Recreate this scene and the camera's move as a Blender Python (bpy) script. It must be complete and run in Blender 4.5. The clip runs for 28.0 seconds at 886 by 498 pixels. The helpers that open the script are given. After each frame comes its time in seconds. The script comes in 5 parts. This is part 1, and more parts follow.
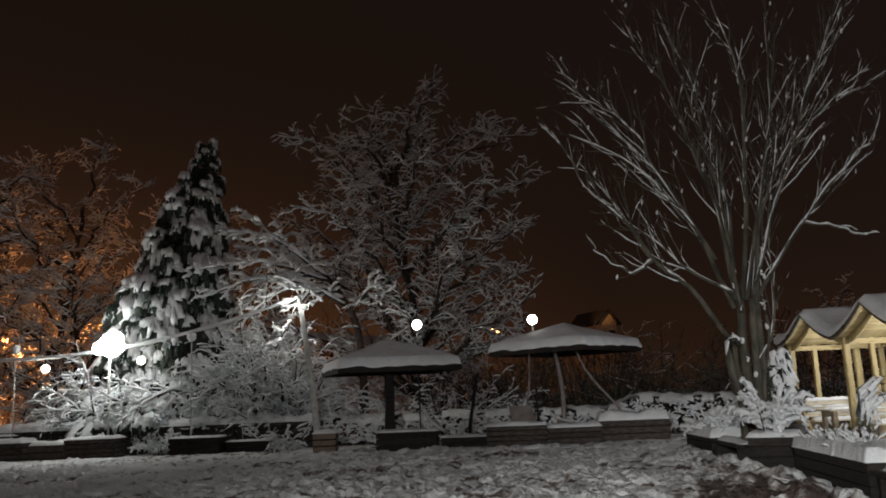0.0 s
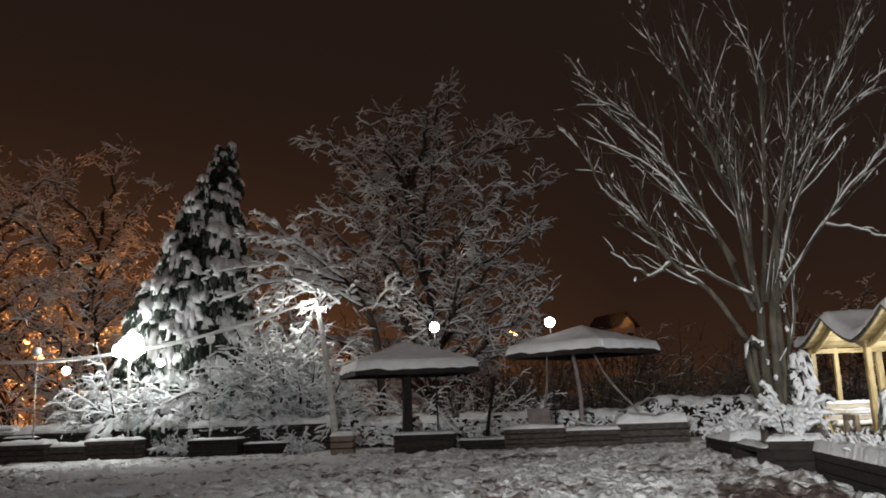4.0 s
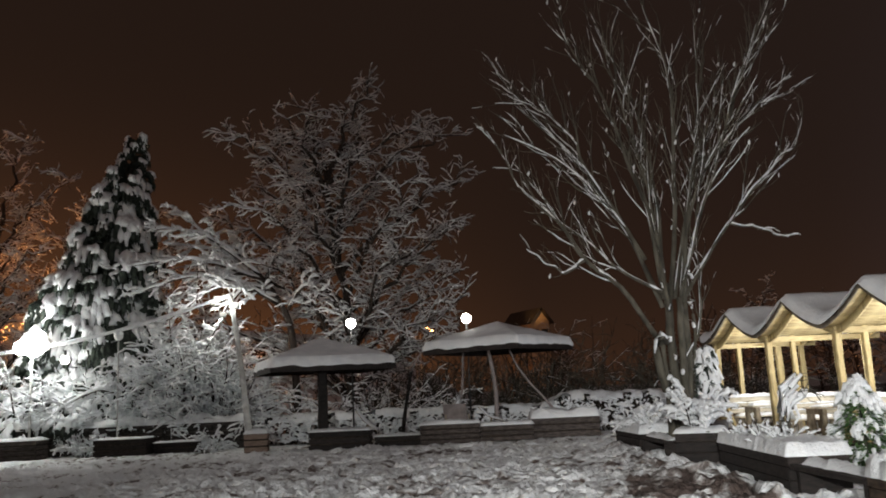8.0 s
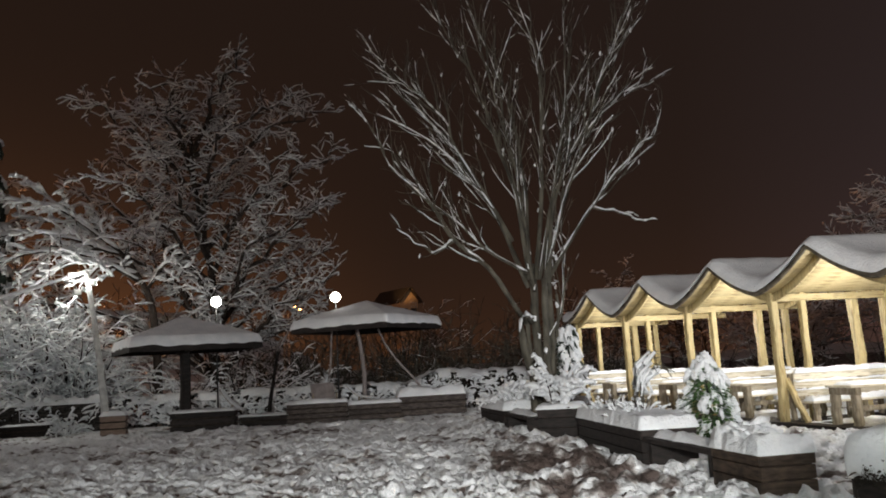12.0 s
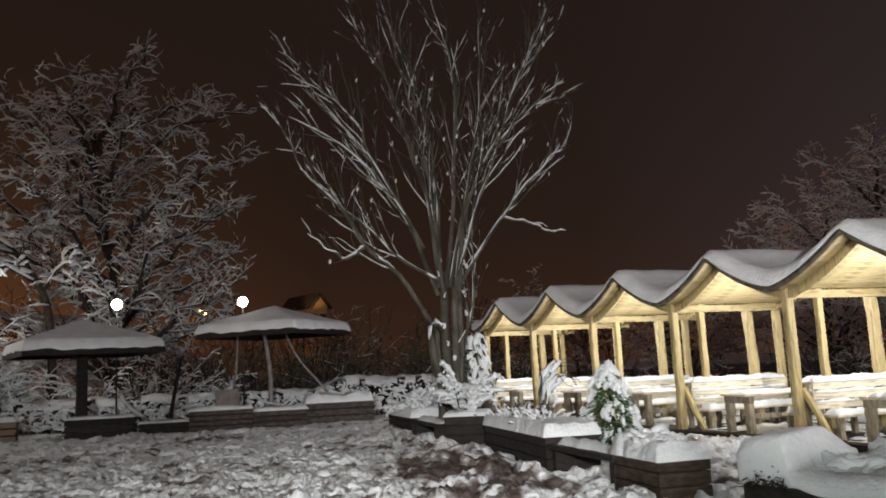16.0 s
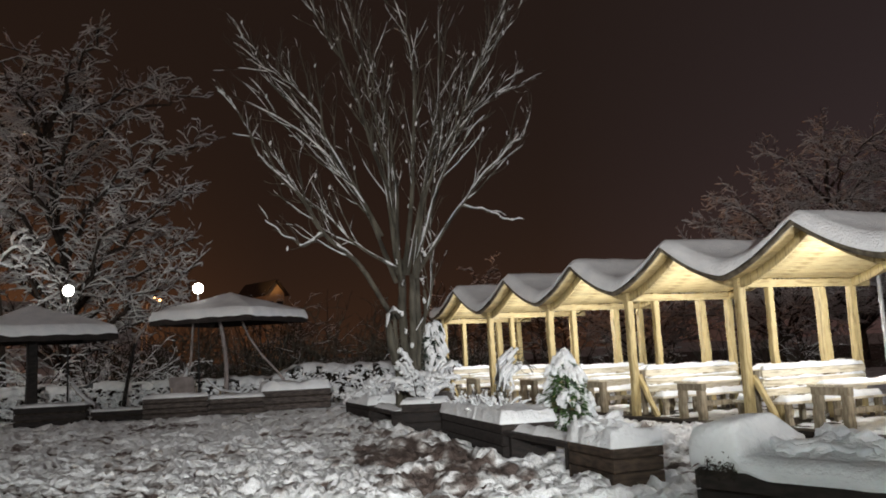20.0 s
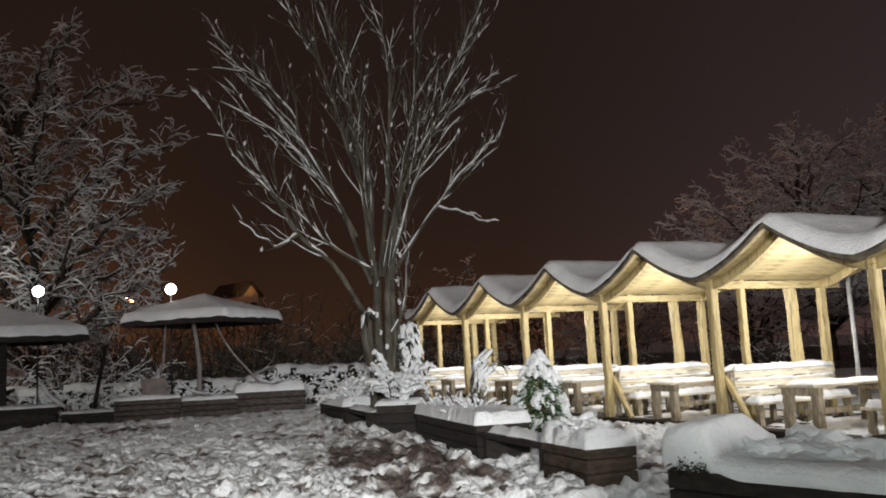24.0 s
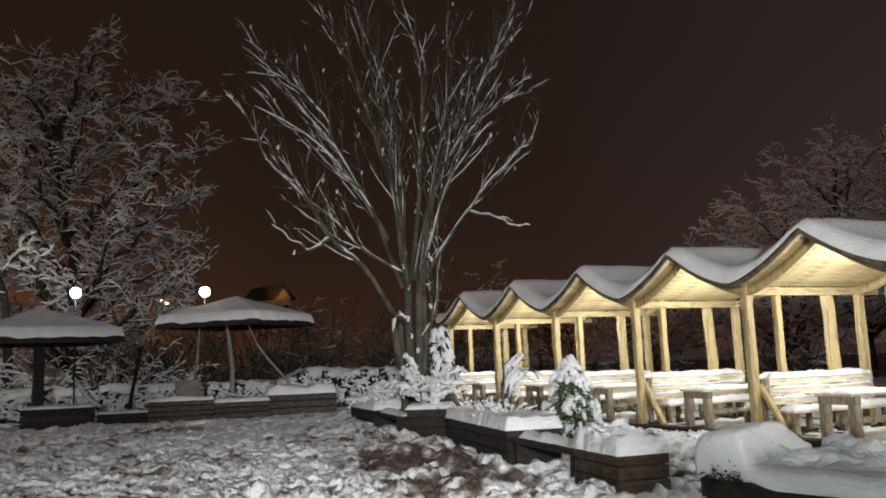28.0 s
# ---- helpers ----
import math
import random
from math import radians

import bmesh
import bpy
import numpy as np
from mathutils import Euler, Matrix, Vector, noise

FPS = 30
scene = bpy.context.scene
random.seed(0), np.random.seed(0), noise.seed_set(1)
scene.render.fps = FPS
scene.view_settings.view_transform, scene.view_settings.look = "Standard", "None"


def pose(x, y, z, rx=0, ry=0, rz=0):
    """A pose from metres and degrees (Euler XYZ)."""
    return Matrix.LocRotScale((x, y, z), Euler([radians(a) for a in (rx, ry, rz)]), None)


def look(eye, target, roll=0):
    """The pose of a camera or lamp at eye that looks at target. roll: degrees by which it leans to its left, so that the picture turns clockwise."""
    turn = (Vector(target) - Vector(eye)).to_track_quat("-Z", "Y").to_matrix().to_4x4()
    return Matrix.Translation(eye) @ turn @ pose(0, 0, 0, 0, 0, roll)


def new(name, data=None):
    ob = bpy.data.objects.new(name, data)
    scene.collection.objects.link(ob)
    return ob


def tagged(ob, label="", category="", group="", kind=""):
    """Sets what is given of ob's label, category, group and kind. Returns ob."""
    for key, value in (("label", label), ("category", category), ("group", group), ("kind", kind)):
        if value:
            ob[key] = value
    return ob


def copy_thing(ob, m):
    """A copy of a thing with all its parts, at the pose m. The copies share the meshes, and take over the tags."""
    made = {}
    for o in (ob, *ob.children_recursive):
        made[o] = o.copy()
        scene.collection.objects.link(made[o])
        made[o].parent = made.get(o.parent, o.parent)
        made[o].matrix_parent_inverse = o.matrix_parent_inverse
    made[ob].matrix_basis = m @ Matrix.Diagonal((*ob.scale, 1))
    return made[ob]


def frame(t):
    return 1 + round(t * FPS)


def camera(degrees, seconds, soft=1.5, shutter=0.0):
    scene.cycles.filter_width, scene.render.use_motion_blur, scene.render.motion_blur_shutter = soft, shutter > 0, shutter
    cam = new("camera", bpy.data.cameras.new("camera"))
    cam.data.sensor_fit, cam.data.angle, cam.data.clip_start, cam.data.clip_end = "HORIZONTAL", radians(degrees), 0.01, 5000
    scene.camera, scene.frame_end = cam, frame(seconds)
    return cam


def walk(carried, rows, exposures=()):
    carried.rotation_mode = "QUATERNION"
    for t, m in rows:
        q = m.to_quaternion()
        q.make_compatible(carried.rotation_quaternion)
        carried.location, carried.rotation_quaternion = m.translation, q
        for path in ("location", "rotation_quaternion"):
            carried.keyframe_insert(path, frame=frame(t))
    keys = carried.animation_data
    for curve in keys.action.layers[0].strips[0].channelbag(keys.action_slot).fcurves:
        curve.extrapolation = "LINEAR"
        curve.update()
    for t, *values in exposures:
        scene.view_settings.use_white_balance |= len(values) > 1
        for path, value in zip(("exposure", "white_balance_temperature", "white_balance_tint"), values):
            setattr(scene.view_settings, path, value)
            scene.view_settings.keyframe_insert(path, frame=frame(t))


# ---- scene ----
# ---- camera: it turns where it stands, held at eye height ----
EYE = 1.6


def aim(yaw, pitch, roll):
    return Matrix.Translation((0, 0, EYE)) @ pose(0, 0, 0, 0, 0, yaw) @ pose(0, 0, 0, 90 + pitch) @ pose(0, 0, 0, 0, 0, roll)


cam = camera(54.4, 28.0, soft=1.8)
TURNS = [
    (0, 5.60, 9.77, -2.39),
    (0.5, 6.48, 10.36, -2.26),
    (1, 7.50, 10.65, -2.21),
    (1.5, 7.67, 10.67, -2.21),
    (2, 7.35, 10.55, -2.18),
    (2.5, 7.16, 10.02, -2.27),
    (4.5, 6.47, 9.95, -2.27),
    (5, 6.06, 9.83, -2.30),
    (5.5, 5.61, 9.71, -2.27),
    (6, 5.04, 9.72, -2.33),
    (6.5, 4.06, 9.78, -2.33),
    (7, 3.00, 9.78, -2.46),
    (7.5, 2.14, 9.51, -2.63),
    (8, 1.21, 9.49, -2.73),
    (8.5, -0.17, 9.52, -2.88),
    (9, -1.72, 9.34, -3.02),
    (9.5, -2.91, 8.86, -3.18),
    (10, -3.89, 8.22, -3.21),
    (10.5, -4.74, 7.91, -3.20),
    (11, -5.66, 7.74, -3.22),
    (11.5, -6.68, 7.66, -3.14),
    (13.5, -9.01, 8.10, -3.05),
    (14, -9.99, 8.30, -2.90),
    (14.5, -11.18, 8.33, -2.77),
    (15, -12.17, 8.28, -2.81),
    (15.5, -12.91, 8.21, -2.83),
    (16, -13.37, 7.84, -2.66),
    (16.5, -14.09, 7.51, -2.40),
    (17, -15.01, 7.95, -2.20),
    (17.5, -15.66, 8.81, -2.28),
    (18, -15.79, 9.10, -2.26),
    (18.5, -15.91, 8.88, -2.31),
    (19, -16.03, 8.58, -2.43),
    (19.5, -16.12, 7.89, -2.53),
    (20, -16.12, 6.90, -2.59),
    (20.5, -16.48, 6.55, -2.53),
    (21, -17.42, 6.46, -2.54),
    (21.5, -18.04, 6.41, -2.59),
    (23.5, -17.92, 6.89, -2.60),
    (24, -17.78, 6.91, -2.62),
    (24.5, -18.00, 6.97, -2.64),
    (25, -18.46, 7.15, -2.52),
    (25.5, -18.47, 7.27, -2.48),
    (26, -17.84, 7.48, -2.38),
    (26.5, -16.51, 7.56, -1.86),
    (27, -15.44, 7.02, -1.39),
    (27.5, -15.55, 6.98, -1.63),
    (28, -15.69, 7.28, -2.07),
]
walk(cam, [(t, aim(y, p, r)) for t, y, p, r in TURNS],
     exposures=[(0, -0.75), (0.4, -0.3), (0.8, 0), (28, 0)])

# ---- world: a clouded winter night over a lit town ----
world = bpy.data.worlds.new("night")
scene.world = world
world.use_nodes = True
wn, wl = world.node_tree.nodes, world.node_tree.links
wn.clear()
w_out = wn.new("ShaderNodeOutputWorld")
w_bg = wn.new("ShaderNodeBackground")
w_co = wn.new("ShaderNodeTexCoord")
w_sep = wn.new("ShaderNodeSeparateXYZ")
w_ramp = wn.new("ShaderNodeValToRGB")
wl.new(w_co.outputs["Generated"], w_sep.inputs[0])


def world_math(op, a, b, c=None):
    n = wn.new("ShaderNodeMath")
    n.operation = op
    for k, v in enumerate((a, b, c)):
        if v is None:
            continue
        if isinstance(v, (int, float)):
            n.inputs[k].default_value = v
        else:
            wl.new(v, n.inputs[k])
    return n.outputs[0]


# brighter clouds over the town behind the camera, darker ahead
w_back = world_math("MULTIPLY_ADD", w_sep.outputs["X"], 0.2, world_math("MULTIPLY_ADD", w_sep.outputs["Y"], -0.5, 0.5))
wl.new(w_back, w_ramp.inputs[0])
r0, r1 = w_ramp.color_ramp.elements
r0.position, r0.color = 0.0, (0.0152, 0.0085, 0.0060, 1)
r1.position, r1.color = 1.0, (0.088, 0.064, 0.060, 1)
r2 = w_ramp.color_ramp.elements.new(0.35)
r2.color = (0.0178, 0.0118, 0.0104, 1)
# the amber glow of street lamps in the haze, low over the one side of the horizon
w_low = world_math("POWER", world_math("MAXIMUM", world_math("SUBTRACT", 1.0, w_sep.outputs["Z"]), 0.0), 10.0)
w_side = world_math("MAXIMUM", world_math("MULTIPLY_ADD", w_sep.outputs["X"], -1.35, 0.26), 0.15)
w_glow = world_math("MULTIPLY", w_low, world_math("MULTIPLY", w_side, world_math("MULTIPLY_ADD", w_side, 0.9, 0.7)))
w_mix = wn.new("ShaderNodeMix")
w_mix.data_type, w_mix.blend_type = "RGBA", "ADD"
wl.new(w_glow, w_mix.inputs["Factor"])
wl.new(w_ramp.outputs[0], w_mix.inputs["A"])
w_mix.inputs["B"].default_value = (0.205, 0.075, 0.024, 1)
# a faint cold haze on the other side
w_cold = wn.new("ShaderNodeMix")
w_cold.data_type, w_cold.blend_type = "RGBA", "ADD"
w_haze = world_math("POWER", world_math("MAXIMUM", world_math("SUBTRACT", 1.0, w_sep.outputs["Z"]), 0.0), 2.5)
wl.new(world_math("MULTIPLY", w_haze, world_math("MAXIMUM", world_math("MULTIPLY_ADD", w_sep.outputs["X"], 2.2, -0.85), 0.0)), w_cold.inputs["Factor"])
wl.new(w_mix.outputs["Result"], w_cold.inputs["A"])
w_cold.inputs["B"].default_value = (0.026, 0.021, 0.028, 1)
wl.new(w_cold.outputs["Result"], w_bg.inputs["Color"])
w_bg.inputs["Strength"].default_value = 1.05
wl.new(w_bg.outputs[0], w_out.inputs["Surface"])


def lamp(name, kind, place, watts, colour, size=0.2, target=None, spot=60, blend=0.6):
    data = bpy.data.lights.new(name, kind)
    data.energy, data.color = watts, colour
    if kind == "AREA":
        data.size = size
    else:
        data.shadow_soft_size = size
    if kind == "SPOT":
        data.spot_size, data.spot_blend = radians(spot), blend
    ob = new(name, data)
    ob.matrix_world = look(place, target) if target else pose(*place)
    return ob


WARM, SODIUM = (0.97, 1.0, 1.07), (1.0, 0.35, 0.10)
# an added weak fill far off at the side; a strong floodlight on the building behind
lamp("yard_fill", "SPOT", (-60.0, 5.0, 19.0), 4500, (1.0, 0.88, 0.84), 0.4, (4.0, 17.5, -1.5), 38, 0.9)
lamp("house_floodlight", "SPOT", (-2.5, -10.8, 3.45), 20000, (1.0, 0.98, 0.96), 0.25, (9.0, 13.0, -2.5), 80, 1.0)
# added fill, never in view: brightens the trough and the near ground
lamp("near_fill", "SPOT", (-2.5, -4.0, 3.2), 2400, (0.86, 1.0, 0.97), 0.3, (-1.5, 14.0, -2.5), 108, 1.0)

# ---- materials ----


def material(name, colours, rough=0.7, scale=6.0, detail=6.0, bump=0.2, bump_scale=40.0, stretch=(1, 1, 1), metal=0.0,
             spread=(0.35, 0.65), vary=0.0, bump_dist=0.01):
    """Colours are mixed by a noise in object space; vary: lighter and darker from object to object."""
    m = bpy.data.materials.new(name)
    m.use_nodes = True
    n, l = m.node_tree.nodes, m.node_tree.links
    b = n["Principled BSDF"]
    co, mp, nz, ra = n.new("ShaderNodeTexCoord"), n.new("ShaderNodeMapping"), n.new("ShaderNodeTexNoise"), n.new("ShaderNodeValToRGB")
    mp.inputs["Scale"].default_value = stretch
    l.new(co.outputs["Object"], mp.inputs[0])
    l.new(mp.outputs[0], nz.inputs["Vector"])
    nz.inputs["Scale"].default_value, nz.inputs["Detail"].default_value = scale, detail
    l.new(nz.outputs[0], ra.inputs[0])
    e = ra.color_ramp.elements
    e[0].position, e[0].color = spread[0], (*colours[0], 1)
    e[1].position, e[1].color = spread[1], (*colours[-1], 1)
    for k, c in enumerate(colours[1:-1]):
        e.new(spread[0] + (spread[1] - spread[0]) * (k + 1) / (len(colours) - 1)).color = (*c, 1)
    out = ra.outputs[0]
    if vary:
        oi, mr, mx = n.new("ShaderNodeObjectInfo"), n.new("ShaderNodeMapRange"), n.new("ShaderNodeMix")
        mx.data_type, mx.blend_type = "RGBA", "MULTIPLY"
        mx.inputs["Factor"].default_value = 1.0
        l.new(oi.outputs["Random"], mr.inputs[0])
        mr.inputs["To Min"].default_value, mr.inputs["To Max"].default_value = 1 - vary, 1 + vary
        l.new(out, mx.inputs["A"])
        l.new(mr.outputs[0], mx.inputs["B"])
        out = mx.outputs["Result"]
    l.new(out, b.inputs["Base Color"])
    b.inputs["Roughness"].default_value, b.inputs["Metallic"].default_value = rough, metal
    b.inputs["Specular IOR Level"].default_value = 0.25
    if bump:
        n2, bp = n.new("ShaderNodeTexNoise"), n.new("ShaderNodeBump")
        l.new(mp.outputs[0], n2.inputs["Vector"])
        n2.inputs["Scale"].default_value, n2.inputs["Detail"].default_value = bump_scale, 5
        l.new(n2.outputs[0], bp.inputs["Height"])
        bp.inputs["Strength"].default_value, bp.inputs["Distance"].default_value = bump, bump_dist
        l.new(bp.outputs[0], b.inputs["Normal"])
    return m


def glowing(name, colour, strength):
    m = bpy.data.materials.new(name)
    m.use_nodes = True
    b = m.node_tree.nodes["Principled BSDF"]
    b.inputs["Base Color"].default_value = (0.8, 0.8, 0.78, 1)
    b.inputs["Emission Color"].default_value = (*colour, 1)
    b.inputs["Emission Strength"].default_value = strength
    return m


SNOW = material("snow", [(0.74, 0.76, 0.78), (0.84, 0.85, 0.86)], 0.65, 3.0, bump=0.75, bump_scale=16, bump_dist=0.04)
SNOW_FIRM = material("old_snow", [(0.62, 0.63, 0.64), (0.82, 0.83, 0.83)], 0.7, 7.0, bump=0.6, bump_scale=22, bump_dist=0.03)
PINE = material("pale_pine", [(0.24, 0.175, 0.075), (0.50, 0.40, 0.205), (0.40, 0.305, 0.14)], 0.6, 3.0, stretch=(6, 6, 0.8), bump=0.25,
                bump_scale=18, vary=0.16)
PINE_FLAT = material("pale_pine_boards", [(0.25, 0.18, 0.075), (0.48, 0.385, 0.20), (0.39, 0.30, 0.145)], 0.6, 3.0, stretch=(0.8, 6, 6), bump=0.25,
                     bump_scale=18, vary=0.2)
DECK = material("dark_deck_boards", [(0.035, 0.028, 0.022), (0.10, 0.08, 0.06)], 0.75, 4.0, stretch=(4, 1, 4), bump=0.4, bump_scale=25, vary=0.25)
OAK = material("weathered_timber", [(0.19, 0.155, 0.105), (0.36, 0.305, 0.225)], 0.75, 4.0, stretch=(4, 4, 1), bump=0.4, bump_scale=25, vary=0.2)
# pine made paler: strong lamp light on tables and benches is in the colour
PALE_BOARD = material("overlit_pine_boards", [(0.40, 0.345, 0.24), (0.66, 0.60, 0.47), (0.55, 0.48, 0.35)], 0.65, 3.0, stretch=(0.8, 6, 6), bump=0.3, bump_scale=18, vary=0.15)
BROWNWOOD = material("brown_stained_timber", [(0.026, 0.018, 0.013), (0.075, 0.052, 0.037)], 0.7, 5.0, stretch=(1, 1, 4), bump=0.5, bump_scale=20, vary=0.25)
EDGEWOOD = material("weathered_edge_boards", [(0.07, 0.058, 0.043), (0.17, 0.145, 0.105)], 0.8, 6.0, bump=0.5, bump_scale=25)
DARKWOOD = material("dark_stained_timber", [(0.010, 0.008, 0.0075), (0.030, 0.023, 0.020)], 0.7, 5.0, stretch=(1, 1, 4), bump=0.5, bump_scale=20, vary=0.3)
GREYWOOD = material("grey_weathered_boards", [(0.035, 0.028, 0.025), (0.095, 0.078, 0.07)], 0.8, 5.0, stretch=(1, 1, 5), bump=0.5, bump_scale=20, vary=0.25)
BARK = material("bark", [(0.04, 0.036, 0.028), (0.125, 0.115, 0.09)], 0.9, 5.0, stretch=(1, 1, 0.35), bump=0.9, bump_scale=14, bump_dist=0.04)
BARK_DARK = material("dark_bark", [(0.025, 0.02, 0.017), (0.07, 0.055, 0.045)], 0.9, 4.0, bump=0.6, bump_scale=15)
NEEDLE = material("spruce_needles", [(0.024, 0.032, 0.026), (0.06, 0.075, 0.06)], 0.8, 5.0, bump=0.9, bump_scale=30, bump_dist=0.05)
LEAF = material("evergreen_leaves", [(0.05, 0.11, 0.035), (0.12, 0.21, 0.075)], 0.55, 6.0, bump=0.3)
HEDGE_LEAF = material("dark_hedge_leaves", [(0.018, 0.02, 0.014), (0.05, 0.045, 0.035)], 0.8, 4.0, bump=0.5)
FELT = material("roofing_felt", [(0.02, 0.018, 0.017), (0.06, 0.052, 0.046)], 0.85, 8.0, bump=0.5, bump_scale=60)
POLE = material("pale_painted_metal", [(0.42, 0.42, 0.40), (0.62, 0.62, 0.6)], 0.5, 5.0, bump=0.15, metal=0.0)
STONE = material("rough_stone", [(0.03, 0.026, 0.023), (0.11, 0.098, 0.088)], 0.9, 4.0, bump=0.9, bump_scale=9, bump_dist=0.05)
ORANGEWOOD = material("varnished_crate_wood", [(0.15, 0.105, 0.08), (0.25, 0.18, 0.14)], 0.6, 4.0, stretch=(1, 1, 4), bump=0.2)
PLASTER = material("ochre_plaster", [(0.45, 0.33, 0.2), (0.6, 0.45, 0.28)], 0.9, 2.0, bump=0.2)
CLAY = material("dark_clay", [(0.03, 0.026, 0.025), (0.06, 0.05, 0.048)], 0.6, 4.0, bump=0.2)
SOIL = material("dark_soil", [(0.02, 0.015, 0.012), (0.05, 0.04, 0.03)], 0.95, 8.0, bump=0.8)
CLOTH = material("dull_canvas", [(0.20, 0.17, 0.16), (0.30, 0.26, 0.25)], 0.85, 4.0, bump=0.2)
CABLE = material("black_cable", [(0.02, 0.02, 0.02), (0.04, 0.04, 0.04)], 0.5, 4.0, bump=0)
GLOBE = glowing("lit_globe", (1.0, 0.98, 0.9), 22.0)
BULB = glowing("lit_bulb", (1.0, 0.95, 0.85), 16.0)
FLOOD = glowing("lit_floodlight", (0.95, 1.0, 0.98), 60.0)
TUBE = glowing("lit_tube", (1.0, 0.88, 0.6), 14.0)
AMBER = glowing("sodium_lens", SODIUM, 30.0)
OPAL = material("opal_glass", [(0.66, 0.66, 0.66), (0.74, 0.74, 0.74)], 0.3, 3.0, bump=0)


def ground_material():
    """Trodden snow with bare earth in patches, browner low down and beside the planters."""
    m = bpy.data.materials.new("trodden_snow")
    m.use_nodes = True
    n, l = m.node_tree.nodes, m.node_tree.links
    b = n["Principled BSDF"]
    co = n.new("ShaderNodeTexCoord")
    big, mid, fine = (n.new("ShaderNodeTexNoise") for _ in range(3))
    for node, s, d in ((big, 0.35, 3), (mid, 2.6, 6), (fine, 9, 7)):
        l.new(co.outputs["Object"], node.inputs["Vector"])
        node.inputs["Scale"].default_value, node.inputs["Detail"].default_value = s, d
    ad = n.new("ShaderNodeMath")
    ad.operation = "MULTIPLY_ADD"
    l.new(big.outputs[0], ad.inputs[0])
    ad.inputs[1].default_value = 0.75
    l.new(mid.outputs[0], ad.inputs[2])
    # the colour turns darker and browner as the ground height falls
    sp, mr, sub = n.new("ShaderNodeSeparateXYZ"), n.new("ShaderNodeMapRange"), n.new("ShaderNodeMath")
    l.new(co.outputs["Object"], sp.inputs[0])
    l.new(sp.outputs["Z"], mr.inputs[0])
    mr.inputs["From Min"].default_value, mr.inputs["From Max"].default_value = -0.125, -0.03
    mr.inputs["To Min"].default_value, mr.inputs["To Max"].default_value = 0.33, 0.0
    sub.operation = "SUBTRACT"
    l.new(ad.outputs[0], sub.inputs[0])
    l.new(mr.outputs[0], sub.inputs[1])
    # a muddy way along the planters, darkened also for the shade beside them
    def calc(op, a, b):
        q = n.new("ShaderNodeMath")
        q.operation = op
        for k, v in enumerate((a, b)):
            if isinstance(v, (int, float)):
                q.inputs[k].default_value = v
            else:
                l.new(v, q.inputs[k])
        return q.outputs[0]
    off = calc("ABSOLUTE", calc("SUBTRACT", calc("ADD", sp.outputs["X"], calc("MULTIPLY", sp.outputs["Y"], 0.05)), 3.95), 0.0)
    far = calc("ABSOLUTE", calc("SUBTRACT", sp.outputs["Y"], 13.2), 0.0)
    mud_shade = calc("MULTIPLY", calc("MINIMUM", calc("MAXIMUM", calc("SUBTRACT", 1.25, off), 0.0), 0.8), calc("MINIMUM", calc("MAXIMUM", calc("SUBTRACT", 1.0, calc("MULTIPLY", far, 0.2)), 0.0), 0.5))
    mud_shade = calc("MULTIPLY", mud_shade, 0.62)
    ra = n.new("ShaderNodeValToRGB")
    l.new(calc("SUBTRACT", sub.outputs[0], mud_shade), ra.inputs[0])
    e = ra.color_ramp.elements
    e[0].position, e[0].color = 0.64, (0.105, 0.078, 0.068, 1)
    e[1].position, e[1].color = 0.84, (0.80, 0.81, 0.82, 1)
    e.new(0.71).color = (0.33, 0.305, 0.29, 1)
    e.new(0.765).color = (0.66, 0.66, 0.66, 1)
    l.new(ra.outputs[0], b.inputs["Base Color"])
    b.inputs["Roughness"].default_value = 0.65
    bp = n.new("ShaderNodeBump")
    l.new(fine.outputs[0], bp.inputs["Height"])
    bp.inputs["Strength"].default_value, bp.inputs["Distance"].default_value = 1.0, 0.09
    l.new(bp.outputs[0], b.inputs["Normal"])
    return m


TRODDEN = ground_material()

# ---- helpers for meshes ----


def mesh_from(name, verts, faces, mat, smooth=True):
    me = bpy.data.meshes.new(name)
    me.from_pydata(verts, [], faces)
    me.materials.append(mat)
    if smooth:
        me.polygons.foreach_set("use_smooth", [True] * len(me.polygons))
    me.update()
    return me


def link(name, me, parent=None, label="", m=None):
    ob = new(name, me)
    if parent:
        ob.parent = parent
    if m is not None:
        ob.matrix_basis = m
    if label:
        tagged(ob, label)
    return ob


def part(name, bm, mat, parent=None, label="", smooth=False, m=None):
    me = bpy.data.meshes.new(name)
    bm.to_mesh(me)
    bm.free()
    me.materials.append(mat)
    if smooth:
        me.polygons.foreach_set("use_smooth", [True] * len(me.polygons))
    return link(name, me, parent, label, m)


def thing(name, m, label, category, group="", kind=""):
    ob = new(name)
    ob.empty_display_size = 0.2
    ob.matrix_basis = m
    return tagged(ob, label, category, group, kind)


def box(x0, x1, y0, y1, z0, z1, bevel=0.008, bm=None):
    bm = bm or bmesh.new()
    r = bmesh.ops.create_cube(bm, size=1.0)
    bmesh.ops.scale(bm, vec=(x1 - x0, y1 - y0, z1 - z0), verts=r["verts"])
    bmesh.ops.translate(bm, vec=((x0 + x1) / 2, (y0 + y1) / 2, (z0 + z1) / 2), verts=r["verts"])
    if bevel:
        es = list({e for v in r["verts"] for e in v.link_edges})
        bmesh.ops.bevel(bm, geom=es, offset=bevel, segments=1, affect="EDGES")
    return bm


